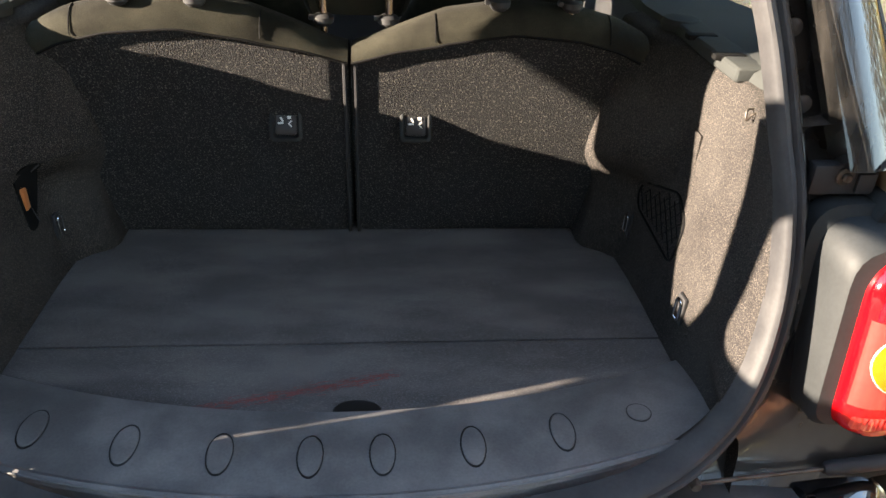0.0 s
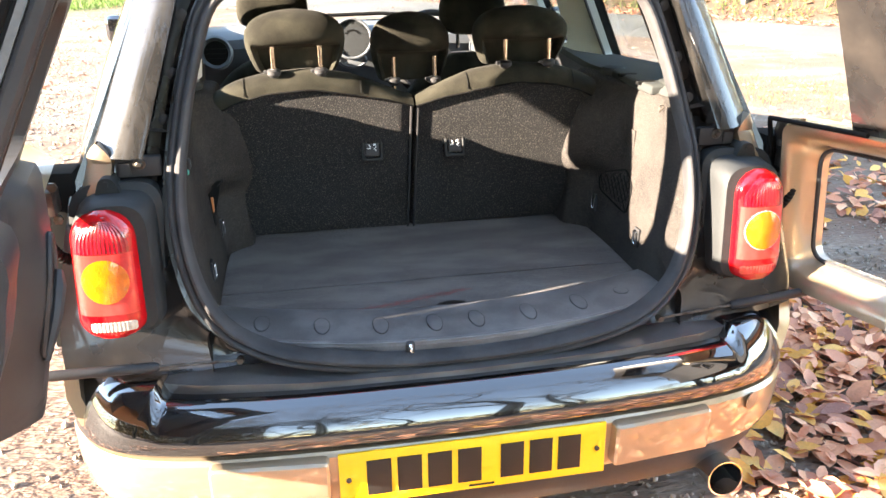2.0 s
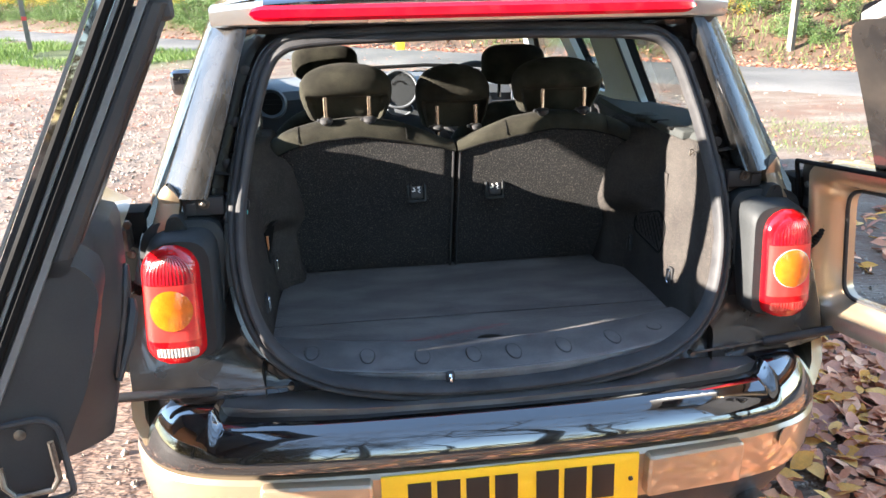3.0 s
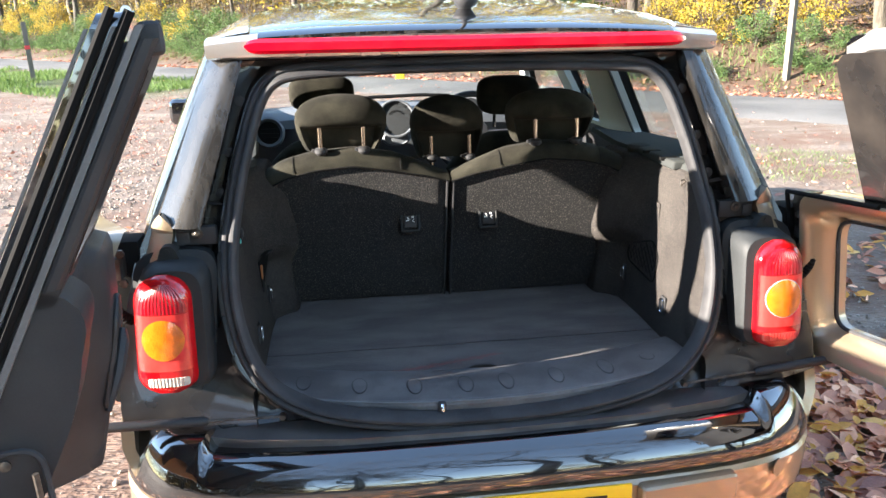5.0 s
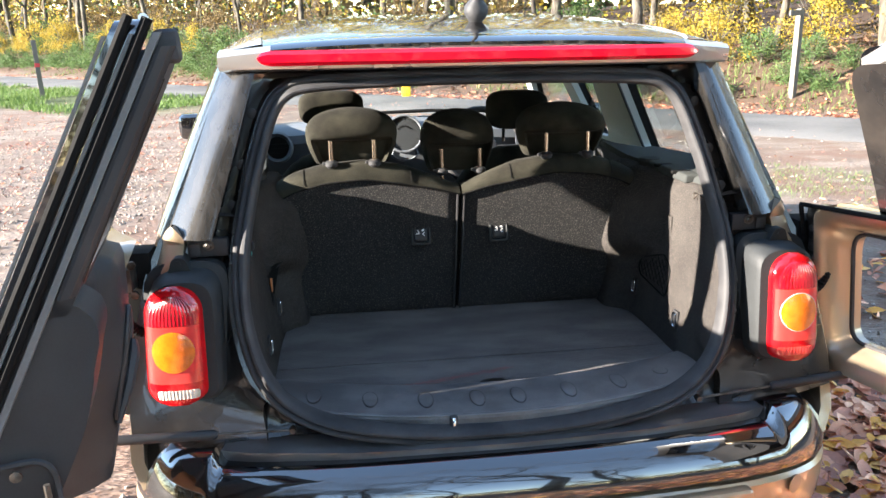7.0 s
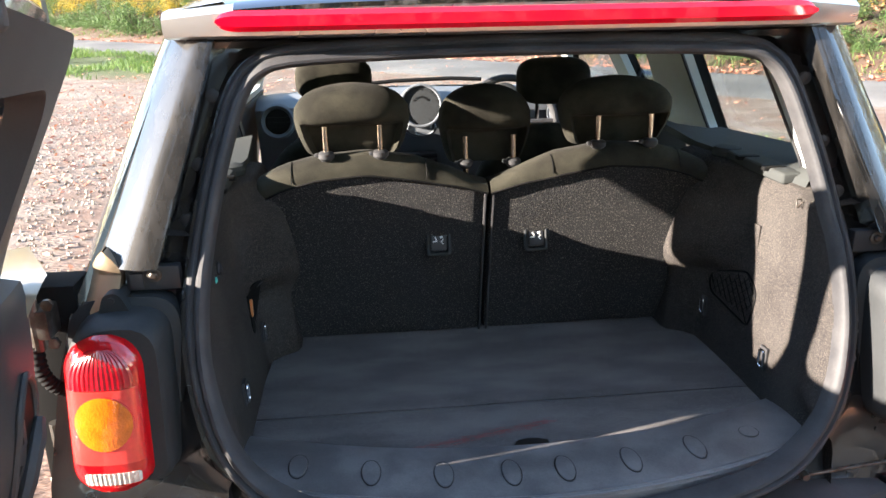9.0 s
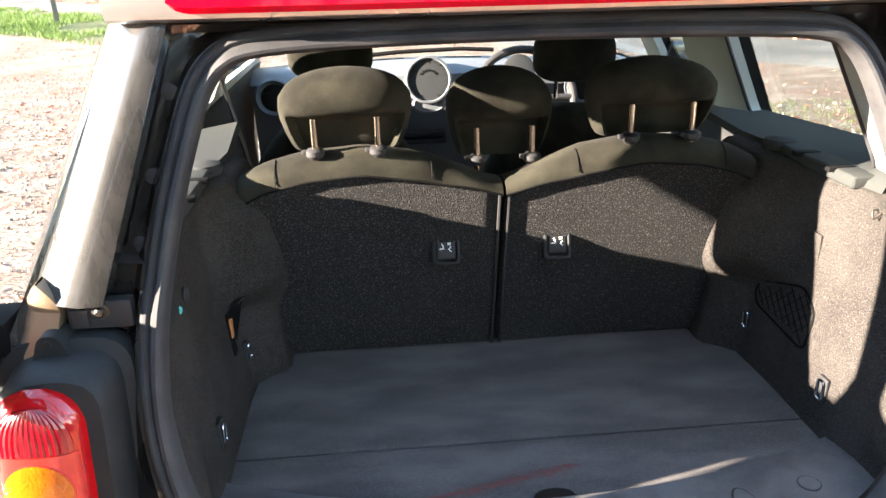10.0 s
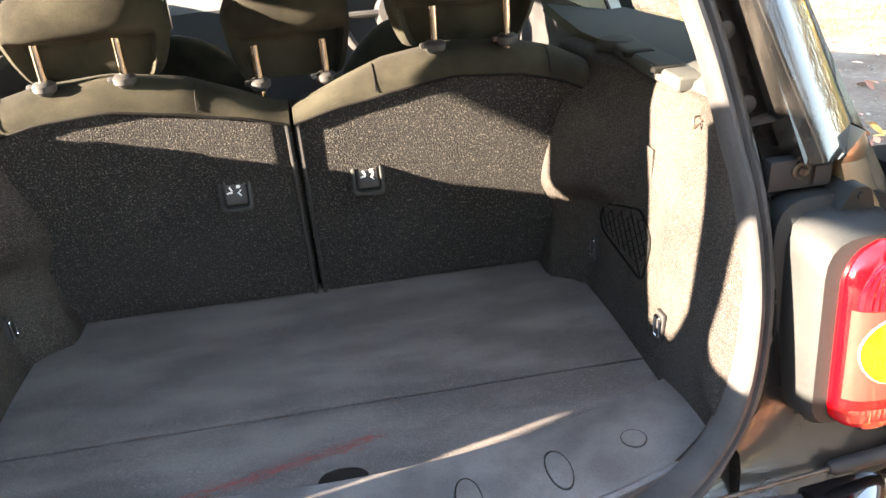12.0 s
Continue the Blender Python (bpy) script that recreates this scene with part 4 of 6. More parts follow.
for s in (-1, 1):
    bm = bmesh.new()
    rows = []
    zs = [0.575 + (0.995 - 0.575) * k / 26 for k in range(27)]
    for z in zs:
        y0 = rear_y(z) + 0.009
        rows.append([(s * trim_x(y, z), y, z) for y in [y0 + (0.56 - y0) * (k / 34) for k in range(35)]])
    # ledge on top
    ztop = 0.995
    y0 = rear_y(ztop) + 0.009
    ys = [y0 + (0.56 - y0) * (k / 34) for k in range(35)]
    rows.append([(s * (trim_x(y, ztop) + 0.01), y, ztop + 0.006) for y in ys])
    rows.append([(s * min(max(trim_x(y, ztop), 0.5) + 0.06, half_w(y, ztop) - 0.06), y, ztop + 0.012) for y in ys])
    rows.append([(s * min(0.66, half_w(y, ztop) - 0.045), y, ztop + 0.008) for y in ys])
    grid(bm, rows)
    side = part("boot_side_trim", bm, TRIM, car, "dark felt boot side trim over the wheel arch", angle=1.0)
    # smooth black ledge under the quarter window
    ledge = bmesh.new()
    ys = [0.15 + 0.70 * k / 24 for k in range(25)]
    grid(ledge, [[(s * lerp([(0.15, 0.53), (0.4, 0.515), (0.56, 0.50), (1.2, 0.56)], y), y, 0.998) for y in ys],
                 [(s * (lerp([(0.15, 0.53), (0.4, 0.515), (0.56, 0.50), (1.2, 0.56)], y) + 0.006), y, 1.012) for y in ys],
                 [(s * (half_w(y, 1.0) - 0.062 - 0.065 * smooth(0.7, 0.25, y)), y, lerp([(0.15, 1.032), (0.9, 0.985), (1.2, 0.975)], y)) for y in ys],
                 [(s * (half_w(y, 1.0) - 0.03), y, lerp([(0.15, 1.034), (0.9, 0.987), (1.2, 0.977)], y)) for y in ys]])
    part("window_ledge", ledge, LEDGE, side, "smooth black ledge below the quarter window")
    # parcel-shelf support rail with slots
    bm = bmesh.new()
    box(bm, (s * 0.535, 0.32, 1.008), (0.05, 0.26, 0.022), 0.008, seg=3)
    part("shelf_support", bm, LEDGE, side, "black plastic shelf support rail with notches")
    bm = bmesh.new()
    lathe(bm, [(0.030, 0), (0.032, 0.01), (0.028, 0.018), (0.014, 0.022)], 18, Matrix.Translation((s * 0.525, 0.44, 1.004)))
    part("support_pivot", bm, LEDGE, side)
    for y in (0.25, 0.35):
        bm = bmesh.new()
        box(bm, (s * 0.523, y, 1.0165), (0.045, 0.018, 0.008), 0.002)
        part("support_notch", bm, GAITER, side, "black notch in the support rail")
    # lashing eyes
    for y in (0.137, 0.399):
        z = 0.672
        x = trim_x(y, z)
        bm = bmesh.new()
        m = Matrix.Translation((s * (x - 0.002), y, z)) @ Matrix.Rotation(radians(-90 * s), 4, "Y")
        box(bm, (0, 0, 0), (0.046, 0.024, 0.006), 0.002, m)
        eye = part("lashing_eye", bm, PLASTIC, side, "recessed chrome lashing eye")
        bm = bmesh.new()
        lp = round_poly([(-0.017, -0.008), (0.017, -0.008), (0.017, 0.008), (-0.017, 0.008)], 0.006)
        tube(bm, [m @ Vector((px, py, 0.006)) for px, py in lp + lp[:1]], 0.0018, 6, cap=False)
        part("ring", bm, CHROME, eye)
    # clip on the upper trim near the opening
    bm = bmesh.new()
    if s < 0:
        lathe(bm, [(0.011, 0), (0.012, 0.003), (0.008, 0.006), (0.003, 0.006)], 16, Matrix.Translation((-trim_x(0.131, 0.912), 0.131, 0.912)) @ Matrix.Rotation(radians(90), 4, "Y"))
        part("trim_clip", bm, PLASTIC, side)
        bm = bmesh.new()
        lathe(bm, [(0.0055, -0.001), (0.0055, 0.0015), (0.003, 0.003), (0.0005, 0.003)], 12, Matrix.Translation((-trim_x(0.088, 0.907), 0.088, 0.907)) @ Matrix.Rotation(radians(90), 4, "Y"))
        part("trim_stud", bm, TEAL, side, "small teal stud in the felt")
    else:
        x = trim_x(0.107, 0.985)
        tube(bm, spline([(x + 0.006, 0.099, 0.990), (x - 0.006, 0.099, 0.990), (x - 0.009, 0.107, 0.979), (x - 0.006, 0.115, 0.990), (x + 0.006, 0.115, 0.990)], 5), 0.0018, 8)
        part("bag_hook", bm, STEEL, side, "small bright bag hook")

# net pocket in the offside trim; vent flap above it
bm = bmesh.new()
out = round_poly([(0.215, 0.700), (0.385, 0.712), (0.40, 0.735), (0.385, 0.760), (0.25, 0.805), (0.205, 0.775)], 0.02)
tube(bm, [(trim_x(y, z) - 0.001, y, z) for y, z in out + out[:1]], 0.0022, 6, cap=False)
pocket = part("net_pocket", bm, GAITER, car, "black elastic net pocket in the side trim")
bm = bmesh.new()
for k in range(10):
    for d in (1, -1):
        pts = []
        for i in range(9):
            y = 0.205 + 0.025 * k - 0.06 + 0.12 * i / 8
            z = 0.76 + d * (-0.055 + 0.11 * i / 8)
            if 0.212 < y < 0.395 and z < 0.803 - max(0, y - 0.25) * 0.34 and z > 0.704 + (y - 0.21) * 0.06:
                pts.append((trim_x(y, z) - 0.002, y, z))
        if len(pts) > 1:
            tube(bm, pts, 0.0008, 5)
part("net", bm, GAITER, pocket, "black diamond netting")
bm = bmesh.new()
box(bm, (trim_x(0.25, 0.87) - 0.0, 0.25, 0.87), (0.004, 0.03, 0.07), 0.0015)
part("service_flap", bm, TRIM, car, "felt-covered service flap in the side trim")
bm = bmesh.new()
box(bm, (-trim_x(0.33, 0.75) - 0.002 + 0.004, 0.33, 0.755), (0.008, 0.014, 0.036), 0.003)
part("access_tab", bm, ORANGEBITS, car, "orange tab in the access recess")
# dark sheet laid on the felt to paint the recess's shade
rec = round_poly([(0.318, 0.70), (0.352, 0.70), (0.352, 0.81), (0.318, 0.81)], 0.016)
bm = sheet(rec, [], lambda y, z: (-trim_x(y, z) - 0.004, y, z), lambda y, z: (-trim_x(y, z) + 0.0015, y, z), cuts=2)
part("access_recess_shade", bm, GAITER, car, "flat dark patch for the access recess's shade")
bm = bmesh.new()
out = spline([(0.352, 0.705), (0.340, 0.74), (0.338, 0.775), (0.346, 0.805)], 5)
tube(bm, [(-trim_x(p.x, p.y) + 0.001, p.x, p.y) for p in out], 0.0016, 6)
part("access_flap_rim", bm, RUBBER, car, "rim of the jack access flap")

# ---- rear seats ----
TOP = [(0.0, 0.972), (0.03, 0.980), (0.08, 1.003), (0.15, 1.030), (0.25, 1.046), (0.35, 1.038), (0.42, 1.020), (0.47, 0.995), (0.50, 0.965)]


def seat_y(z):
    return 0.503 - (z - 0.60) * 0.283


for s in (-1, 1):
    xs = [0.0028 + 0.481 * k / 26 for k in range(27)]

    def seam(x):
        return lerp(TOP, x) - 0.022 - 0.022 * smooth(0.02, 0.16, x)
    bm = bmesh.new()
    rows = []
    for x in xs:
        e = 0.010 if x in (xs[0], xs[-1]) else 0
        rows.append([(s * x, seat_y(z) + e + 0.06 * (z < 0.6), z) for z in [0.585 + (seam(x) - 0.585) * k / 20 for k in range(21)]])
    grid(bm, rows)
    for row in (rows[0], rows[-1]):
        grid(bm, [row, [(x, y + 0.07, z) for x, y, z in row]])
    back = part("seat_backrest", bm, CARPET, car, "folding rear seat back with black carpeted rear face", angle=1.0)
    bm = bmesh.new()
    rows = []
    for x in xs:
        zs_, zt = seam(x), lerp(TOP, x)
        yb = seat_y(zs_)
        row = [(s * x, yb + 0.012, zs_ - 0.006), (s * x, yb - 0.004, zs_ + 0.001)]
        h = zt - zs_
        for k in range(1, 11):
            a = math.pi * 0.95 * k / 10
            ca = math.cos(a)
            row.append((s * x, yb + 0.032 - (0.037 if ca > 0 else 0.10) * ca, zs_ + h * math.sin(min(a, math.pi / 2)) if a < math.pi / 2 else zs_ + h - 0.06 * (1 - math.sin(a))))
        row.append((s * x, yb + 0.14, zs_ - 0.3))
        rows.append(row)
    grid(bm, rows)
    for row in (rows[0], rows[-1]):
        bm.faces.new([bm.verts.new(p) for p in row])
    part("shoulder_roll", bm, FABRIC, back, "charcoal fabric top roll", angle=1.0)
    # piping along the seam and stitched panel lines
    bm = bmesh.new()
    tube(bm, [(s * x, seat_y(seam(x)) - 0.004, seam(x)) for x in xs], 0.0022, 6)
    for x in (0.13, 0.40):
        zs_, zt = seam(x), lerp(TOP, x)
        tube(bm, [(s * x, seat_y(zs_) + 0.032 - 0.0385 * math.cos(a), zs_ + (zt - zs_ + 0.001) * math.sin(a)) for a in [math.pi / 2 * k / 8 for k in range(1, 9)]], 0.0010, 5)
    part("piping", bm, GAITER, back, "dark stitched seam")
    bm = bmesh.new()
    tube(bm, [(s * 0.0085, seat_y(z) - 0.001, z) for z in (0.60, 0.7, 0.8, 0.9, 0.955)], 0.0032, 6)
    part("edge_strip", bm, PLASTIC, back, "black plastic edge strip")
    # release handle
    bm = bmesh.new()
    zc = 0.845
    lp = round_poly([(-0.0265, -0.034), (0.0265, -0.034), (0.0265, 0.034), (-0.0265, 0.034)], 0.011)
    m = Matrix.Translation((s * 0.1055, seat_y(zc) - 0.002, zc)) @ Matrix.Rotation(radians(90 - 15.8), 4, "X")
    rows = []
    for d, h in ((0, -0.004), (0, 0.004), (0.003, 0.006), (0.006, 0.006), (0.008, 0.003), (0.010, -0.001)):
        rows.append([m @ Vector((px * (1 - d / 0.03), py * (1 - d / 0.036), h)) for px, py in lp])
    grid(bm, rows, close_u=True)
    bezel = part("release_bezel", bm, HOUSING, back, "black release handle surround")
    bm = bmesh.new()
    rows = [[m @ Vector((px * k, py * k, h)) for px, py in lp] for k, h in ((0.68, -0.002), (0.66, 0.002), (0.55, 0.004), (0.2, 0.003))]
    grid(bm, rows, close_u=True)
    bm.faces.new([bm.verts.new(p) for p in rows[-1]])
    part("release_button", bm, PLASTIC, back, "black release button")
    bm = bmesh.new()
    for (px, py, w, h, rot) in ((-0.008, -0.003, 0.009, 0.003, 0.1), (-0.006, 0.003, 0.003, 0.008, 0.5), (0.006, 0.006, 0.006, 0.005, 0), (0.007, -0.002, 0.008, 0.0022, 0.8), (0.007, -0.006, 0.008, 0.0022, -0.8)):
        box(bm, (0, 0, 0), (w, h, 0.0008), 0, m @ Matrix.Translation((px, py, 0.0048)) @ Matrix.Rotation(rot, 4, "Z"))
    part("pictogram", bm, WHITE, back, "small white seat pictogram")
# bench under the seats and seat-base, closing the cabin floor
bm = bmesh.new()
box(bm, (0, 0.92, 0.58), (1.2, 0.5, 0.16), 0.05, seg=3)
part("rear_bench", bm, FABRIC, car, "charcoal rear bench cushion")
bm = bmesh.new()
box(bm, (0, 1.4, 0.37), (1.36, 2.0, 0.03))
box(bm, (0, 0.25, 0.45), (1.2, 0.7, 0.03))
part("cabin_floor", bm, FLOORCARPET, car, "dark cabin floor carpet")


# head restraints
def pillow(w, h, d, p=2.6, n=24, mm=14):
    """A soft pillow about the origin."""
    bm = bmesh.new()
    rows = []
    for i in range(mm + 1):
        v = -math.pi / 2 + math.pi * i / mm
        cz, sz = math.cos(v), math.sin(v)
        row = []
        for j in range(n):
            a = 2 * math.pi * j / n
            f = lambda c: math.copysign(abs(c) ** (2 / p), c)
            row.append((w * f(cz) * f(math.cos(a)), d * f(cz) * f(math.sin(a)), h * f(sz)))
        rows.append(row)
    grid(bm, rows, close_u=True)
    bmesh.ops.remove_doubles(bm, verts=bm.verts, dist=1e-5)
    return bm


def head_restraint(x, y, z0, w, gap, top, label):
    # a plump upper pad overhanging a slimmer lower half at the rear
    bm = bmesh.new()
    rows = []
    for k in (0, 0.02, 0.08, 0.16, 0.25, 0.34, 0.40, 0.43, 0.45, 0.48, 0.54, 0.61, 0.68, 0.75, 0.81, 0.87, 0.92, 0.96, 0.985, 1.0):
        z = z0 - 0.012 + (top - z0 + 0.012) * k
        hw = w * lerp([(0, 0.76), (0.03, 0.82), (0.25, 0.93), (0.42, 0.985), (0.55, 1.0), (0.68, 0.98), (0.8, 0.88), (0.88, 0.75), (0.94, 0.58), (0.98, 0.36), (1, 0.1)], k)
        rear = lerp([(0, 0.0), (0.06, -0.014), (0.2, -0.026), (0.42, -0.038), (0.6, -0.045), (0.75, -0.041), (0.87, -0.026), (0.95, -0.006), (1, 0.028)], k)
        dent = lerp([(0, 0.02), (0.05, 0.03), (0.3, 0.04), (0.40, 0.042), (0.44, 0.034), (0.46, 0.012), (0.49, 0.003), (0.52, 0.0), (1, 0.0)], k)
        fore = lerp([(0, 0.07), (0.1, 0.085), (0.6, 0.09), (0.85, 0.075), (0.95, 0.06), (1, 0.04)], k)
        c, d = (rear + fore) / 2, (fore - rear) / 2
        row = []
        for j in range(56):
            a = 2 * math.pi * j / 56
            f = lambda v: math.copysign(abs(v) ** 0.72, v)
            side = f(math.cos(a))
            inner = smooth(0.90, 0.80, abs(side)) if math.sin(a) < 0 else 0
            row.append((x + hw * side, y + 0.048 + c + d * f(math.sin(a)) + dent * inner, z))
        rows.append(row)
    grid(bm, rows, close_u=True)
    bm.faces.new([bm.verts.new(p) for p in rows[-1]])
    ob = part("head_restraint", bm, FABRIC, car, label, angle=1.2)
    for g in (-gap / 2, gap / 2):
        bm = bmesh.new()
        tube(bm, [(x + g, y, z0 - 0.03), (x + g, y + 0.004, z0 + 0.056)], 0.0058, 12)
        part("post", bm, POST, ob, "chrome post with a warm base colour")
        bm = bmesh.new()
        lathe(bm, [(0.010, -0.012), (0.016, -0.006), (0.0165, 0.002), (0.012, 0.006), (0.007, 0.007)], 18, Matrix.Translation((x + g, y, z0)))
        box(bm, (x + g - 0.017, y, z0), (0.012, 0.012, 0.008), 0.003)
        part("post_guide", bm, PLASTIC, ob, "black plastic guide")
    return ob


head_restraint(-0.275, 0.405, 1.043, 0.118, 0.108, 1.174, "charcoal fabric head restraint lit by the sun")
head_restraint(0.2815, 0.408, 1.046, 0.120, 0.111, 1.174, "charcoal fabric head restraint in shade")
head_restraint(0.01, 0.467, 1.003, 0.100, 0.102, 1.158, "narrow charcoal middle head restraint")

# ---- front cabin ----
for s in (-1, 1):
    bm = pillow(0.255, 0.29, 0.08, 2.8)
    for v in bm.verts:
        v.co = Vector((v.co.x * (1 - 0.2 * smooth(0.05, 0.31, v.co.z)) + s * 0.335, v.co.y + 1.30 - v.co.z * 0.25, v.co.z + 0.665))
    seat = part("front_seat", bm, FABRIC, car, "charcoal front seat back", angle=1.2)
    bm = pillow(0.114, 0.060 if s < 0 else 0.070, 0.05, 3.4)
    for v in bm.verts:
        v.co += Vector((s * 0.334, 1.22, 1.108 if s < 0 else 1.085))
    part("front_headrest", bm, FABRIC, seat, "charcoal front headrest", angle=1.2)
    for g in (-0.05, 0.05):
        bm = bmesh.new()
        tube(bm, [(s * 0.335 + g, 1.22, 0.97), (s * 0.335 + g, 1.22, 1.06)], 0.006, 8)
        part("front_headrest_post", bm, CHROME, seat)
    bm = bmesh.new()
    box(bm, (s * 0.335, 1.5, 0.52), (0.5, 0.5, 0.16), 0.05, seg=3)
    part("seat_cushion", bm, FABRIC, seat)
    # belt on the pillar
    bm = bmesh.new()
    box(bm, (0, 0, 0), (0.004, 0.045, 0.5), 0, Matrix.Translation((s * 0.63, 1.42, 0.85)) @ Matrix.Rotation(radians(s * 12), 4, "Y"))
    part("seat_belt", bm, PLASTIC, car, "black seat belt")
# dashboard
bm = bmesh.new()
prof = [(2.41, 0.942), (2.33, 0.958), (2.22, 0.962), (2.14, 0.950), (2.09, 0.92), (2.085, 0.88), (2.12, 0.82), (2.16, 0.6), (2.2, 0.4)]
grid(bm, [[(0.70 * u, y + 0.05 * u * u, z - 0.03 * u * u) for u in [k / 10 - 1 for k in range(21)]] for y, z in prof])
dash = part("dashboard", bm, DASHGREY, car, "silver grey dashboard")
m = Matrix.Translation((-0.012, 2.05, 0.905)) @ Matrix.Rotation(radians(78), 4, "X")
bm = bmesh.new()
lathe(bm, [(0.090, -0.06), (0.091, 0.0), (0.088, 0.012), (0.082, 0.013), (0.078, 0.006)], 40, m, cap=False)
part("speedometer_ring", bm, DASHGREY, dash, "silver ring of the central speedometer")
bm = bmesh.new()
lathe(bm, [(0.079, 0.004), (0.001, 0.005)], 40, m)
part("dial_face", bm, DIAL, dash, "pale round dial with dark marks")
for k in range(17):
    a = radians(-60 + 300 * k / 16)
    r = 0.068
    bm = bmesh.new()
    box(bm, (0, 0, 0), (0.009 if k % 2 == 0 else 0.005, 0.0025, 0.001), 0, m @ Matrix.Rotation(a, 4, "Z") @ Matrix.Translation((r, 0, 0.0062)))
    part("dial_mark", bm, INK, dash)
for k in range(6):
    a = radians(40 + 100 * k / 5)
    bm = bmesh.new()
    box(bm, (0, 0, 0), (0.007, 0.007, 0.001), 0, m @ Matrix.Rotation(a, 4, "Z") @ Matrix.Translation((0.036, 0, 0.0062)))
    part("dial_numeral", bm, INK, dash)
bm = bmesh.new()
lathe(bm, [(0.066, -0.03), (0.066, 0.008), (0.058, 0.013), (0.052, 0.006), (0.050, 0.004), (0.002, 0.006)], 32, Matrix.Translation((-0.012, 2.056, 0.812)) @ Matrix.Rotation(radians(78), 4, "X") @ Matrix.Diagonal((1, 0.55, 1, 1)))
part("audio_panel", bm, DASHGREY, dash, "bright oval audio panel")
bm = bmesh.new()
for z in (0.69, 0.66):
    box(bm, (-0.045, 2.10, z), (0.2, 0.06, 0.02), 0.006)
part("switch_panel", bm, PLASTIC, dash)
for x0, turn in ((-0.17, 12), (0.15, -12)):
    bm = bmesh.new()
    box(bm, (0, 0, 0), (0.15, 0.028, 0.004), 0.001, Matrix.Translation((x0, 2.27, 0.9605)) @ Matrix.Rotation(radians(turn), 4, "Z"))
    part("demister_grille", bm, INK, dash, "dark demister grille in the dashboard top")
bm = bmesh.new()
tube(bm, [(-0.32, 2.44, 0.952), (-0.1, 2.435, 0.968), (0.16, 2.43, 0.974), (0.30, 2.43, 0.966)], 0.009, 8)
part("wiper", bm, GAITER, car, "black windscreen wiper at rest")
for s in (-1, 1):
    m = Matrix.Translation((s * 0.60, 2.04, 0.86)) @ Matrix.Rotation(radians(80), 4, "X")
    bm = bmesh.new()
    lathe(bm, [(0.07, -0.05), (0.072, 0.01), (0.064, 0.016), (0.055, 0.004), (0.05, -0.02)], 28, m, cap=False)
    vent = part("air_vent", bm, DASHGREY, dash, "round silver air vent")
    bm = bmesh.new()
    lathe(bm, [(0.052, -0.015), (0.001, -0.015)], 24, m)
    for k in (-0.02, 0, 0.02):
        box(bm, (0, k, -0.008), (0.09, 0.005, 0.012), 0, m)
    part("vent_core", bm, INK, dash)
m = Matrix.Translation((0.335, 1.90, 0.848)) @ Matrix.Rotation(radians(66), 4, "X")
bm = bmesh.new()
tube(bm, [m @ Vector((0.185 * math.cos(a), 0.185 * math.sin(a), 0)) for a in [2 * math.pi * k / 40 for k in range(41)]], 0.015, 10, cap=False)
wheel = part("steering_wheel", bm, PLASTIC, car, "black steering wheel")
bm = bmesh.new()
lathe(bm, [(0.001, 0.02), (0.06, 0.012), (0.075, -0.02)], 24, m)
for a in (0, math.pi, -math.pi / 2):
    tube(bm, [m @ Vector((0.06 * math.cos(a), 0.06 * math.sin(a), 0)), m @ Vector((0.18 * math.cos(a), 0.18 * math.sin(a), 0))], 0.012, 8)
part("wheel_hub", bm, PLASTIC, wheel)
bm = bmesh.new()
lathe(bm, [(0.06, 0), (0.062, 0.01), (0.05, 0.014), (0.002, 0.01)], 24, Matrix.Translation((0.335, 2.03, 0.93)) @ Matrix.Rotation(radians(78), 4, "X"))
part("rev_counter", bm, DIAL, dash, "round rev counter behind the wheel")


# ---- rear doors, built shut and swung open ----
ALPHA, SWING = radians(4.1), {-1: radians(78.4), 1: radians(100.5)}


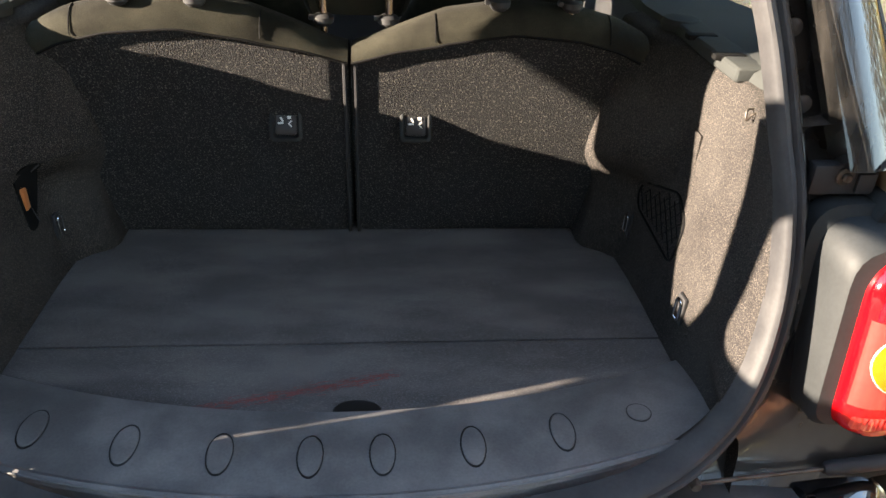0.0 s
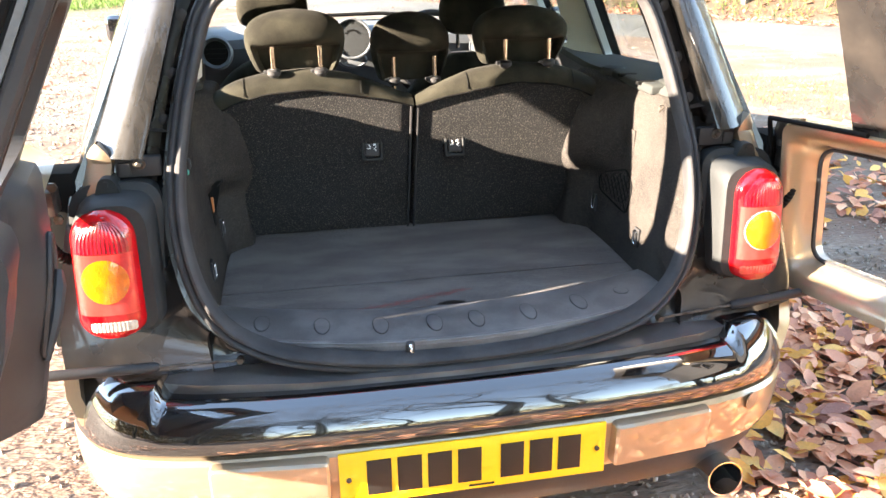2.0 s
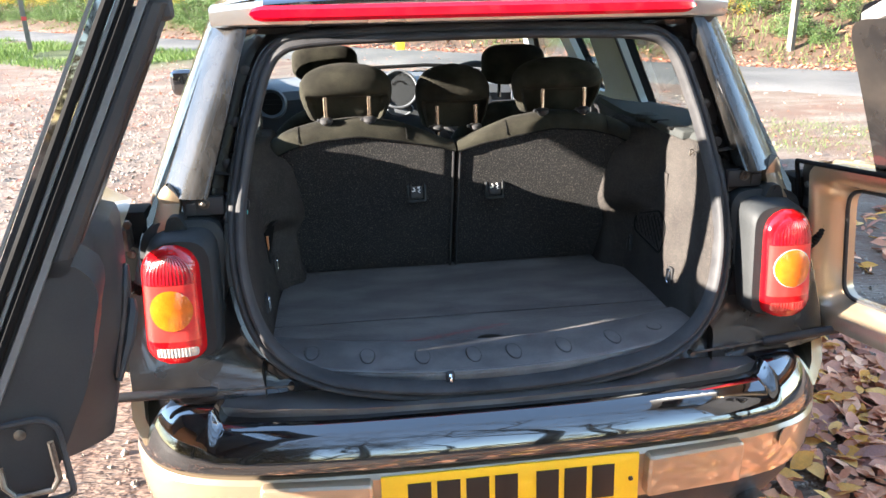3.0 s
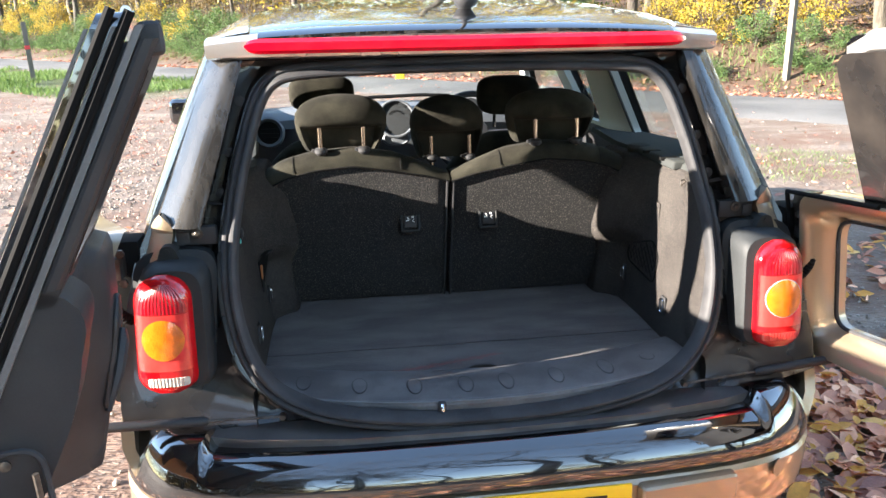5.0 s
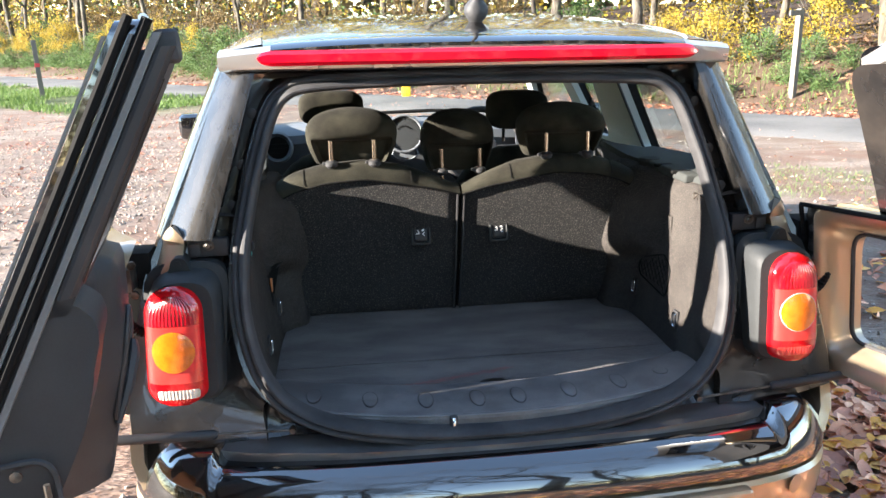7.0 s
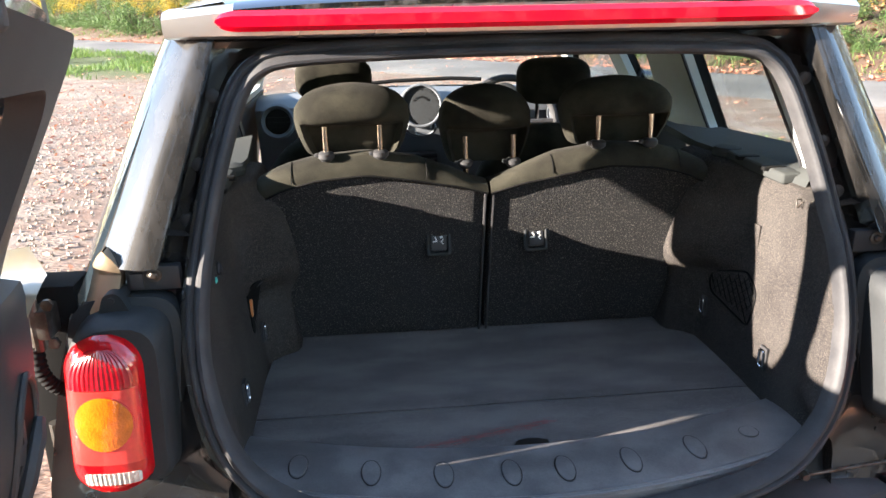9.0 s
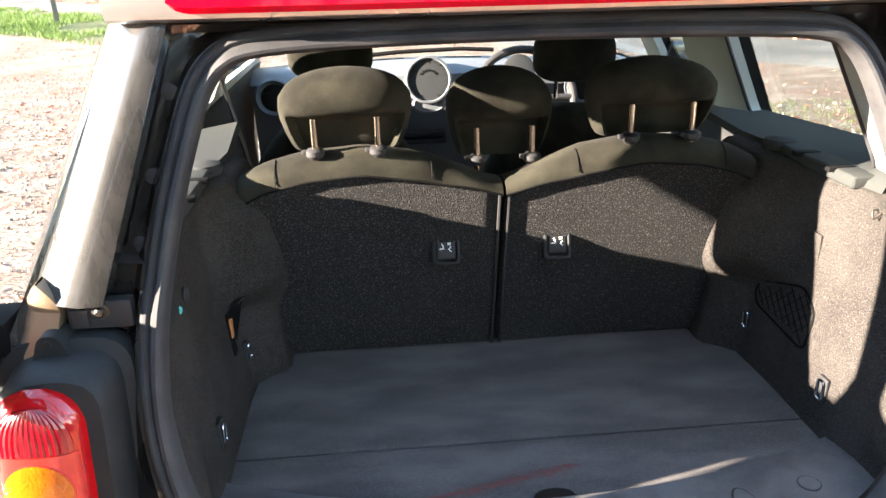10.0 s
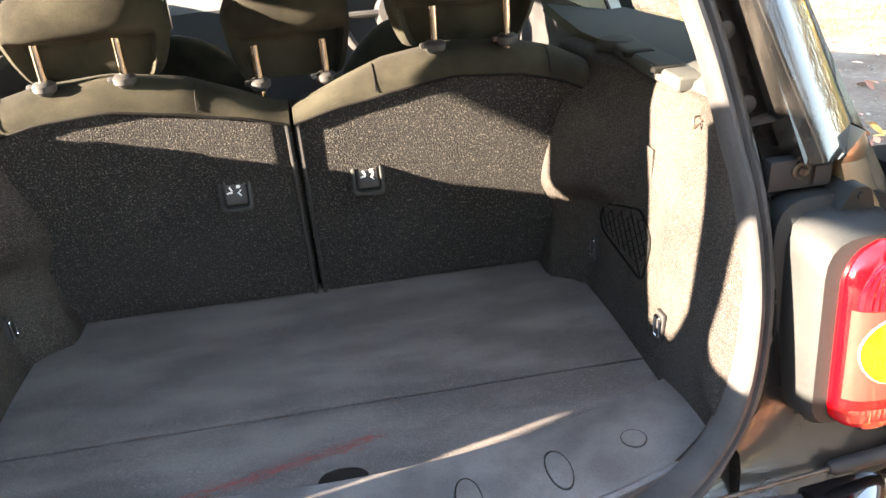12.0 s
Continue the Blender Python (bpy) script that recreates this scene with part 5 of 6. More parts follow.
def door(s):
    axis = Vector((0, math.sin(ALPHA), math.cos(ALPHA)))
    h = Vector((s * 0.747, 0.094, 0.9))
    m = Matrix.Translation(h) @ Matrix.Rotation(s * SWING[s], 4, axis) @ Matrix.Translation(-h)
    wide = s > 0
    along = Vector((-math.cos(SWING[s]), -math.sin(SWING[s]), 0.0715))
    outward = Vector((math.sin(SWING[s]), -math.cos(SWING[s]), 0))
    skin_out = [(0.58, 0.135), (0.68, 0.128), (0.89, 0.10), (0.985, 0.075), (1.32, -0.062)]

    def f3(dy):
        """A point of the open door from its place across and up the shut door and its depth."""
        if wide:
            return lambda x, z: Vector((0.70, 0, z)) + along * (0.745 - x) + outward * (lerp(skin_out, z) - 0.045 - dy)
        return lambda x, z: m @ Vector((s * x, rear_y(z) + dy + 0.225 * (z - 0.9), z))
    # bronze outer shell with the hole for the lamp
    if wide:
        lower = round_poly([(0.012, 0.585), (0.66, 0.60), (0.742, 0.65), (0.742, 0.95), (0.70, 0.985), (0.012, 0.985)], [0.02, 0.06, 0.05, 0.03, 0.01, 0.01])
        hole = round_poly([(0.41, 0.668), (0.670, 0.668), (0.672, 0.925), (0.41, 0.925)], [0.04, 0.04, 0.05, 0.05], 6)
    else:
        lower = round_poly([(0.012, 0.585), (0.68, 0.60), (0.80, 0.65), (0.79, 0.95), (0.70, 0.985), (0.012, 0.985)], [0.02, 0.06, 0.05, 0.04, 0.01, 0.01])
        hole = round_poly([(0.503, 0.645), (0.742, 0.645), (0.738, 0.93), (0.503, 0.93)], [0.04, 0.04, 0.05, 0.05], 6)
    bm = sheet(lower, [hole], f3(-0.045), f3(-0.02), cuts=2)
    ob = part("rear_door", bm, GOLD, car, "open bronze rear door with a hole for the tail lamp")
    # inner pressing, bronze, stepping in round the lamp hole
    bm = bmesh.new()
    if wide:
        ring = round_poly([(0.345, 0.604), (0.706, 0.612), (0.703, 0.981), (0.345, 0.981)], [0.05, 0.04, 0.03, 0.05], 6)
        rows = []
        for k, dy in ((0, -0.022), (0.05, -0.018), (0.15, 0.0), (0.3, 0.022), (0.5, 0.040), (0.75, 0.050), (0.95, 0.052), (1.0, 0.047), (1.01, -0.03)):
            rows.append([f3(dy)(x + (a - x) * k, z + (b - z) * k) for (x, z), (a, b) in zip(hole, ring)])
        grid(bm, rows, close_u=True)
        # near-black plate added where the hinge cavity lies dark
        edge = bmesh.new()
        lp = [(0.7445, 0.62), (0.7445, 0.955), (0.735, 0.978), (0.708, 0.980), (0.708, 0.612)]
        grid(edge, [[f3(dy)(x, z) for x, z in lp] for dy in (-0.02, 0.03)], close_u=True)
        edge.faces.new([edge.verts.new(f3(0.03)(x, z)) for x, z in lp])
        part("hinge_cavity_plate", edge, FRAMEPAINT, ob, "near-black plate standing in for the dark hinge cavity")
        for z in (0.93, 0.87, 0.70, 0.65):
            bolt = bmesh.new()
            lathe(bolt, [(0.009, -0.004), (0.009, 0.005), (0.005, 0.006)], 6, Matrix.Translation(f3(0.031)(0.727, z)) @ Matrix.Rotation(radians(-90), 4, "Y"))
            part("hinge_bolt", bolt, STEEL, ob)
    else:
        outer_ring = round_poly([(0.492, 0.610), (0.806, 0.615), (0.800, 0.978), (0.492, 0.980)], [0.05, 0.05, 0.05, 0.05], 6)
        grid(bm, [[f3(-0.02)(x, z) for x, z in hole], [f3(0.02)(x + (a - x) * 0.12, z + (b - z) * 0.12) for (x, z), (a, b) in zip(hole, outer_ring)], [f3(0.055 - 0.045 * smooth(0.62, 0.74, a))(x + (a - x) * 0.4, z + (b - z) * 0.4) for (x, z), (a, b) in zip(hole, outer_ring)], [f3(0.085 - 0.06 * smooth(0.62, 0.74, a))(x + (a - x) * 0.75, z + (b - z) * 0.75) for (x, z), (a, b) in zip(hole, outer_ring)], [f3(0.095 - 0.06 * smooth(0.62, 0.74, a))(a, b) for a, b in outer_ring], [f3(-0.04)(a + 0.004, b) for a, b in outer_ring]], close_u=True)
    part("inner_pressing", bm, GOLD, ob, "bronze inner pressing round the lamp hole")
    bm = bmesh.new()
    tube(bm, [f3(-0.02)(x, z) for x, z in hole + hole[:1]], 0.005, 6, cap=False)
    part("hole_seal", bm, RUBBER, ob, "black rubber round the lamp hole")
    bm = bmesh.new()
    if wide:
        tube(bm, [f3(0.050)(x, 0.984) for x in [0.50 + 0.235 * k / 14 for k in range(15)]] + [f3(0.048)(0.738, z) for z in (0.975, 0.95, 0.9)], 0.005, 8)
        part("shoulder_seal", bm, GAITER, ob, "black rubber along the door's shoulder")
    # dark trim panel
    if wide:
        td = lambda x, z: lerp([(0.6, 0.15), (0.75, 0.13), (0.9, 0.105), (0.97, 0.085), (0.985, 0.06)], z) - 0.045 * smooth(0.12, 0.4, x)
    else:
        free = [(0.6, 0.118), (0.818, 0.116), (0.847, 0.115), (0.896, 0.104), (0.926, 0.094), (0.947, 0.091), (0.974, 0.078), (0.993, 0.058), (1.007, 0.029), (1.014, 0.004)]
        near_hinge = [(0.6, 0.215), (0.65, 0.2), (0.8, 0.16), (0.887, 0.121), (0.978, 0.075), (0.997, 0.03), (1.014, 0.004)]
        td = lambda x, z: lerp(free, z) + (lerp(near_hinge, z) - lerp(free, z)) * smooth(0.3, 0.40, x) - 0.03 * smooth(0.13, 0.17, x) * smooth(0.36, 0.30, x)
    kx = 0.77 if wide else 1.0
    zs = [0.60 + 0.414 * (k / 26) for k in range(27)] if not wide else [0.60 + 0.384 * (k / 20) for k in range(21)]
    bm, rows = bmesh.new(), []
    for z in zs:
        x1 = lerp([(0.6, 0.45), (0.64, 0.5), (0.72, 0.49), (0.86, 0.485), (0.94, 0.5), (0.98, 0.525), (1.0, 0.5), (1.014, 0.46)], z) * kx
        xs = [0.016 + (x1 - 0.016) * k / 22 for k in range(23)]
        rows.append([f3(-0.02)(0.016, z)] + [f3(td(x, z))(x, z) for x in xs] + [f3(-0.02)(x1, z)])
    rows.append([f3(-0.02)(0.016, zs[-1] + 0.002)] + [f3(-0.015)(x, zs[-1] + 0.002) for x in xs] + [f3(-0.02)(x1, zs[-1] + 0.002)])
    grid(bm, rows)
    part("trim_panel", bm, PLASTIC, ob, "black moulded inner trim panel", angle=0.5)
    # window frame: outer metal and inner plastic
    if wide:
        wo = round_poly([(0.012, 0.975), (0.556, 0.975), (0.558, 1.05), (0.566, 1.302), (0.012, 1.318)], [0.01, 0.01, 0.05, 0.045, 0.02], 6)
        wi = round_poly([(0.085, 1.02), (0.462, 1.02), (0.455, 1.228), (0.085, 1.228)], [0.03, 0.04, 0.06, 0.04], 6)
    else:
        wo = round_poly([(0.012, 0.975), (0.54, 0.975), (0.475, 1.05), (0.458, 1.30), (0.012, 1.318)], [0.01, 0.01, 0.05, 0.06, 0.02], 6)
        wi = round_poly([(0.085, 1.02), (0.415, 1.02), (0.385, 1.222), (0.085, 1.222)], [0.03, 0.04, 0.06, 0.04], 6)
    bm = sheet(wo, [wi], f3(-0.04), f3(0.0), cuts=2)
    part("window_frame", bm, BLACK, ob, "gloss black window frame")
    if wide:
        wo2 = round_poly([(0.016, 0.98), (0.545, 0.98), (0.547, 1.06), (0.555, 1.272), (0.016, 1.272)], [0.01, 0.01, 0.05, 0.04, 0.02], 6)
    else:
        wo2 = round_poly([(0.016, 0.98), (0.525, 0.98), (0.462, 1.06), (0.440, 1.275), (0.016, 1.285)], [0.01, 0.01, 0.05, 0.06, 0.02], 6)
    bm = sheet(wo2, [wi], f3(0.0), f3(0.036 if wide else 0.040), cuts=2)
    es = [e for e in bm.edges if len(e.link_faces) == 2 and e.calc_face_angle(0) > 1.0]
    bmesh.ops.bevel(bm, geom=es, offset=0.007 if wide else 0.016, segments=3 if wide else 5, profile=0.5, affect="EDGES", clamp_overlap=True)
    # right lining gets a darker material to hold down the sun on it
    part("frame_lining", bm, FRAMEPAINT if wide else PLASTIC, ob, "black plastic lining of the window frame")
    # seam in the lining and a rubber foot at its top
    bm = bmesh.new()
    tube(bm, [f3(0.0365 if wide else 0.0405)(x, z) for x, z in ((0.050, 1.02), (0.050, 1.17), (0.050, 1.205), (0.043, 1.205), (0.043, 1.25))], 0.0013, 6)
    part("lining_seam", bm, INK, ob)
    bm = bmesh.new()
    box(bm, (0, 0, 0), (0.024, 0.03, 0.04), 0.01, Matrix.Translation(f3(0.03)(0.03, 1.285)) @ m.to_3x3().to_4x4(), 3)
    tube(bm, [f3(dy)(0.03, z) for dy, z in ((0.030, 1.285), (0.032, 1.295), (0.031, 1.305))], [0.007, 0.006, 0.003], 8)
    part("top_clip", bm, RUBBER, ob, "rubber clip at the top of the frame")
    # bronze drip edge along the top
    bm = bmesh.new()
    tube(bm, [f3(-0.01)(x, z) for x, z in (((0.03, 1.318), (0.25, 1.312), (0.40, 1.305), (0.44, 1.295), (0.462, 1.26), (0.474, 1.06), (0.50, 1.01)) if s < 0 else ((0.03, 1.300), (0.25, 1.298), (0.50, 1.292), (0.545, 1.276), (0.560, 1.245), (0.561, 1.18), (0.559, 1.08), (0.556, 0.99)))], 0.006 if s < 0 else [0.022, 0.022, 0.022, 0.020, 0.013, 0.008, 0.006, 0.005], 10)
    part("frame_edge", bm, SILVER, ob, "pale bronze edge of the window frame")
    bm = sheet(wi, [], f3(-0.03), f3(-0.026), cuts=0)
    g = part("door_glass", bm, GLASS, ob, "clear rear door glass")
    g.visible_shadow = False
    # seals on the closing edge
    bm = bmesh.new()
    for dy, r in ((-0.026, 0.006), (-0.004, 0.0065)):
        tube(bm, [f3(dy)(0.008, z) for z in [0.60 + (0.715 - dy * 0.2) * k / 20 for k in range(21)]], r, 8)
    part("edge_seal", bm, GAITER, ob, "black rubber seals on the closing edge")
    bm = bmesh.new()
    zs = [0.60 + 0.70 * k / 20 for k in range(21)]
    grid(bm, [[f3(dy)(x, z) for dy, x in ((-0.018, 0.012), (-0.017, 0.006), (-0.0125, 0.006), (-0.0115, 0.012))] for z in zs])
    # this strip's pale grey paints the sunlit edge
    grid(bm, [[f3(dy)(x, z) for dy, x in ((0.007, 0.012), (0.008, 0.004), (0.017, 0.004), (0.018, 0.012))] for z in zs])
    grid(bm, [[f3(dy)(x, z) for dy, x in ((-0.046, 0.014), (-0.046, 0.009), (-0.042, 0.009), (-0.041, 0.014))] for z in zs])
    part("edge_strip", bm, EDGEGREY, ob, "grey strips between the seals, paled for a sunlit edge")
    bm = bmesh.new()
    rows = []
    for z in [1.012 + 0.272 * k / 12 for k in range(13)]:
        rows.append([f3(0.018)(0.014, z), f3(0.019)(0.006, z), f3(0.024)(0.004, z), f3(0.034)(0.006, z), f3(0.038)(0.010, z), f3(0.0405)(0.020, z)])
    grid(bm, rows)
    part("edge_trim", bm, PLASTIC, ob, "black plastic closing-edge trim")
    # latch in the lower closing edge
    bm = bmesh.new()
    c = f3(0.10 if wide else 0.075)(0.011, 0.775)
    mr = m.to_3x3().to_4x4()
    lm = Matrix.Translation(c) @ mr
    lp = round_poly([(-0.045, -0.06), (0.04, -0.06), (0.04, 0.05), (-0.045, 0.05)], [0.01, 0.01, 0.03, 0.03])
    rows = [[lm @ Vector((dx * s * -1, y, z)) for y, z in lp] for dx in (0.0, 0.006)]
    grid(bm, rows, close_u=True)
    tube(bm, [lm @ Vector((-s * 0.004, y, z)) for y, z in lp + lp[:1]], 0.004, 6, cap=False)
    part("latch_recess", bm, RUBBER, ob, "black latch surround")
    bm = bmesh.new()
    tube(bm, [lm @ Vector((-s * dx, y, z)) for dx, y, z in ((0.012, 0.03, 0.02), (0.014, 0.03, -0.03), (0.014, 0.02, -0.042), (0.014, -0.02, -0.04), (0.012, -0.03, -0.025), (0.010, -0.03, 0.0))], 0.004, 8)
    lathe(bm, [(0.007, 0), (0.007, 0.003), (0.003, 0.004)], 10, lm @ Matrix.Translation((-s * 0.006, 0, 0.036)) @ Matrix.Rotation(radians(-90 * s), 4, "Y"))
    part("latch_hook", bm, STEEL, ob, "greasy steel latch hook")
    # pull recess, its shade painted as a flat dark patch, with its handle bar
    rec = round_poly([(0.375, 0.70), (0.455, 0.72), (0.46, 0.865), (0.42, 0.895), (0.38, 0.86)], 0.025, 5)
    rec = [(x * kx, z) for x, z in rec]
    bm = sheet(rec, [], lambda x, z: f3(td(x, z) - 0.01)(x, z), lambda x, z: f3(td(x, z) + 0.002)(x, z), cuts=1)
    pull = part("pull_recess_shade", bm, GAITER, ob, "flat dark patch for the pull recess's shade")
    bm = bmesh.new()
    tube(bm, [f3(td(x, z) + 0.003)(x, z) for x, z in rec + rec[:1]], 0.005, 8, cap=False)
    part("recess_lip", bm, PLASTIC, pull)
    bm = bmesh.new()
    tube(bm, [f3(td(x * kx, z) + 0.006)(x * kx, z) for x, z in ((0.38, 0.70), (0.40, 0.76), (0.43, 0.80), (0.455, 0.815))], [0.006, 0.011, 0.012, 0.008], 8)
    part("pull_handle", bm, PLASTIC, pull, "black moulded pull handle")

door(-1)
door(1)


# ---- outdoors ----
RX, RY = -0.69, 0.724   # along the lane
NX, NY = 0.724, 0.69    # away from the car, across the lane


def at_lane(along, across):
    return along * RX + across * NX, along * RY + across * NY


def ground_z(x, y):
    s = x * NX + y * NY
    bank = 0.9 * smooth(12.2, 15.5, s) + 1.6 * smooth(15, 32, s)
    bumps = 0.02 * noise.noise(Vector((x * 0.8, y * 0.8, 0))) + 0.012 * noise.noise(Vector((x * 3, y * 3, 5)))
    flat = smooth(8.6, 9.4, s) * smooth(12.6, 11.8, s)
    return bank + bumps * (1 - flat)


def spaced(lo, hi, n, core):
    return [math.sinh(t) / math.sinh(1) * 0 + (core * t + (hi if t > 0 else -lo) * t ** 5 - core * t ** 5) for t in [-1 + 2 * k / n for k in range(n + 1)]]


xs = spaced(-400, 400, 150, 26)
bm = bmesh.new()
grid(bm, [[(x, y + 6, ground_z(x, y + 6)) for x in xs] for y in xs])
ground = part("ground", bm, GROUND, None, angle=2)
tagged(ground, "gravel and soil parking ground strewn with leaves", "ground", kind="structure")

bm = bmesh.new()
rows = []
for k in range(61):
    l = -120 + 240 * k / 60
    row = []
    for w in (9.15, 9.35, 10.6, 11.7, 11.95):
        w2 = w + 0.12 * noise.noise(Vector((l * 0.3, w, 0))) * (w < 9.3 or w > 11.8)
        x, y = at_lane(l, w2)
        row.append((x, y, 0.03 if 9.3 < w < 11.8 else 0.0))
    rows.append(row)
grid(bm, rows)
tagged(part("road", bm, ASPHALT, None, angle=2), "worn grey asphalt lane", "road", kind="structure")


def scatter(name, material, pos, rot, size, shape, label, category, lift=0.0):
    """Many small shapes in one mesh: pos (n,3), rot (n,3) Euler, size (n,)."""
    vs, fs = shape
    n = len(pos)
    v = np.array(vs, float)[None] * size[:, None, None]
    cx, cy, cz = (np.cos(rot[:, i])[:, None] for i in range(3))
    sx, sy, sz = (np.sin(rot[:, i])[:, None] for i in range(3))
    x, y, z = v[..., 0], v[..., 1], v[..., 2]
    y, z = y * cx - z * sx, y * sx + z * cx
    x, z = x * cy + z * sy, -x * sy + z * cy
    x, y = x * cz - y * sz, x * sz + y * cz
    pts = np.stack([x, y, z], -1) + pos[:, None]
    faces = (np.array(fs)[None] + (np.arange(n) * len(vs))[:, None, None]).reshape(-1, len(fs[0]))
    me = bpy.data.meshes.new(name)
    me.from_pydata(pts.reshape(-1, 3).tolist(), [], faces.tolist())
    me.materials.append(material)
    me.shade_smooth()
    ob = new(name, me)
    if label:
        tagged(ob, label, category, kind="stuff")
    return ob


FINE_LEAF = ([(0, -0.55, 0.0), (0.24, -0.28, 0.07), (0.3, 0.08, 0.1), (0.17, 0.36, 0.07), (0, 0.6, 0.02), (-0.17, 0.36, 0.08), (-0.3, 0.08, 0.11), (-0.24, -0.28, 0.06), (0, 0.0, 0.0)],
             [(0, 1, 8), (1, 2, 8), (2, 3, 8), (3, 4, 8), (4, 5, 8), (5, 6, 8), (6, 7, 8), (7, 0, 8)])
LEAF = ([(0, -0.5, 0), (0.32, 0.0, 0.1), (0, 0.55, 0), (-0.32, 0, 0.1)], [(0, 1, 2), (0, 2, 3)])
BLADE = ([(-0.065, 0, 0), (0.065, 0, 0), (0.03, 0.1, 0.6), (0, 0.3, 1.0)], [(0, 1, 2), (0, 2, 3)])
STONE = ([(1, 0, 0), (0, 0.8, 0), (-0.9, 0.1, 0), (0, -0.9, 0), (0.1, 0, 0.6), (0, 0.1, -0.6), (0.6, 0.6, 0.2)], [(0, 6, 4), (6, 1, 4), (1, 2, 4), (2, 3, 4), (3, 0, 4), (1, 0, 5), (2, 1, 5), (3, 2, 5)])
rs = np.random.RandomState(7)


def on_ground(xy, lift):
    return np.array([(x, y, ground_z(x, y) + l) for (x, y), l in zip(xy, lift)])


def lay_leaves(name, n, xy, size, label, material=LITTER):
    scatter(name, material, on_ground(xy, rs.uniform(0.004, 0.035, n)), np.stack([rs.normal(0, 0.35, n), rs.normal(0, 0.35, n), rs.uniform(0, 6.28, n)], 1), size, FINE_LEAF, label, "leaves")


def drift(n, cx, cy, sx, sy, grow=1.0):
    """Places in a ragged drift, none under the car."""
    out = []
    while len(out) < n:
        x, y = cx + rs.normal(0, sx), cy + rs.normal(0, sy)
        if abs(x) < 0.72 and -0.1 < y < 3.6:
            continue
        if noise.noise(Vector((x * 0.9, y * 0.9, 1.5))) + 0.5 * noise.noise(Vector((x * 3, y * 3, 4.5))) > rs.uniform(-0.5, 0.1):
            out.append((x, y))
    return np.array(out)


for n, mt, lb in ((2600, LITTER, "thick carpet of fallen copper beech leaves"), (3200, LITTER2, "dark red-brown fallen leaves among the others"), (1500, LITTER3, "yellow fallen leaves among the others")):
    lay_leaves("fallen_leaves", n, drift(n, 1.7, 0.6, 0.95, 1.5), rs.uniform(0.035, 0.10, n), lb, mt)
n = 5500
lay_leaves("fallen_leaves", n, drift(n, -3.0, 6.0, 4.0, 4.5), rs.uniform(0.025, 0.06, n), "scattered fallen leaves on the gravel", LITTER2)
n = 900
lay_leaves("fallen_leaves", n, drift(n, -1.0, -0.4, 0.4, 0.8), rs.uniform(0.035, 0.08, n), "fallen leaves beside the car")
n = 7000
al, ac = rs.uniform(-15, 45, n), 11.9 + np.abs(rs.normal(0, 0.5, n))
lay_leaves("fallen_leaves", n, np.stack([al * RX + ac * NX, al * RY + ac * NY], 1), rs.uniform(0.045, 0.10, n), "drift of brown leaves along the lane edge", LITTER2)
n = 12000
al, ac = rs.uniform(-16, 55, n), rs.uniform(12.6, 20, n)
lay_leaves("fallen_leaves", n, np.stack([al * RX + ac * NX, al * RY + ac * NY], 1), rs.uniform(0.08, 0.16, n), "brown leaf litter on the wooded bank", BANKLITTER)
n = 14000
xy = np.stack([rs.normal(-2.5, 3.0, n), rs.normal(4, 3.6, n)], 1)
scatter("gravel", PEBBLE, on_ground(xy, rs.uniform(0.0, 0.006, n)), rs.uniform(0, 6.28, (n, 3)), rs.uniform(0.006, 0.02, n), STONE, "loose gravel stones on the ground", "gravel")
n = 9000
xy = np.stack([1.5 + rs.normal(0, 0.7, n), 0.3 + rs.normal(0, 1.1, n)], 1)
scatter("gravel", PEBBLE, on_ground(xy, rs.uniform(0.0, 0.006, n)), rs.uniform(0, 6.28, (n, 3)), rs.uniform(0.004, 0.011, n), STONE, "fine dark grit among the leaves", "gravel")


def lay_grass(n, al, ac, lo, hi, label):
    xy = np.stack([al * RX + ac * NX, al * RY + ac * NY], 1)
    keep = np.array([noise.noise(Vector((x * 0.7, y * 0.7, 2))) > -0.12 for x, y in xy])
    xy = xy[keep]
    n = len(xy)
    scatter("grass", GRASS, on_ground(xy, np.zeros(n)), np.stack([rs.normal(0, 0.3, n), rs.normal(0, 0.3, n), rs.uniform(0, 6.28, n)], 1), rs.uniform(lo, hi, n), BLADE, label, "grass")


n = 42000
lay_grass(n, rs.uniform(13, 50, n), rs.uniform(5.4, 9.2, n), 0.06, 0.16, "short green grass verge beside the lane")
n = 6000
lay_grass(n, rs.uniform(-2.5, 3.0, n), rs.uniform(5.3, 7.0, n), 0.015, 0.045, "thin patch of short grass among leaves")
n = 16000
lay_grass(n, rs.uniform(-16, 60, n), rs.uniform(12.4, 14.5, n), 0.06, 0.17, "rough grass on the far bank")


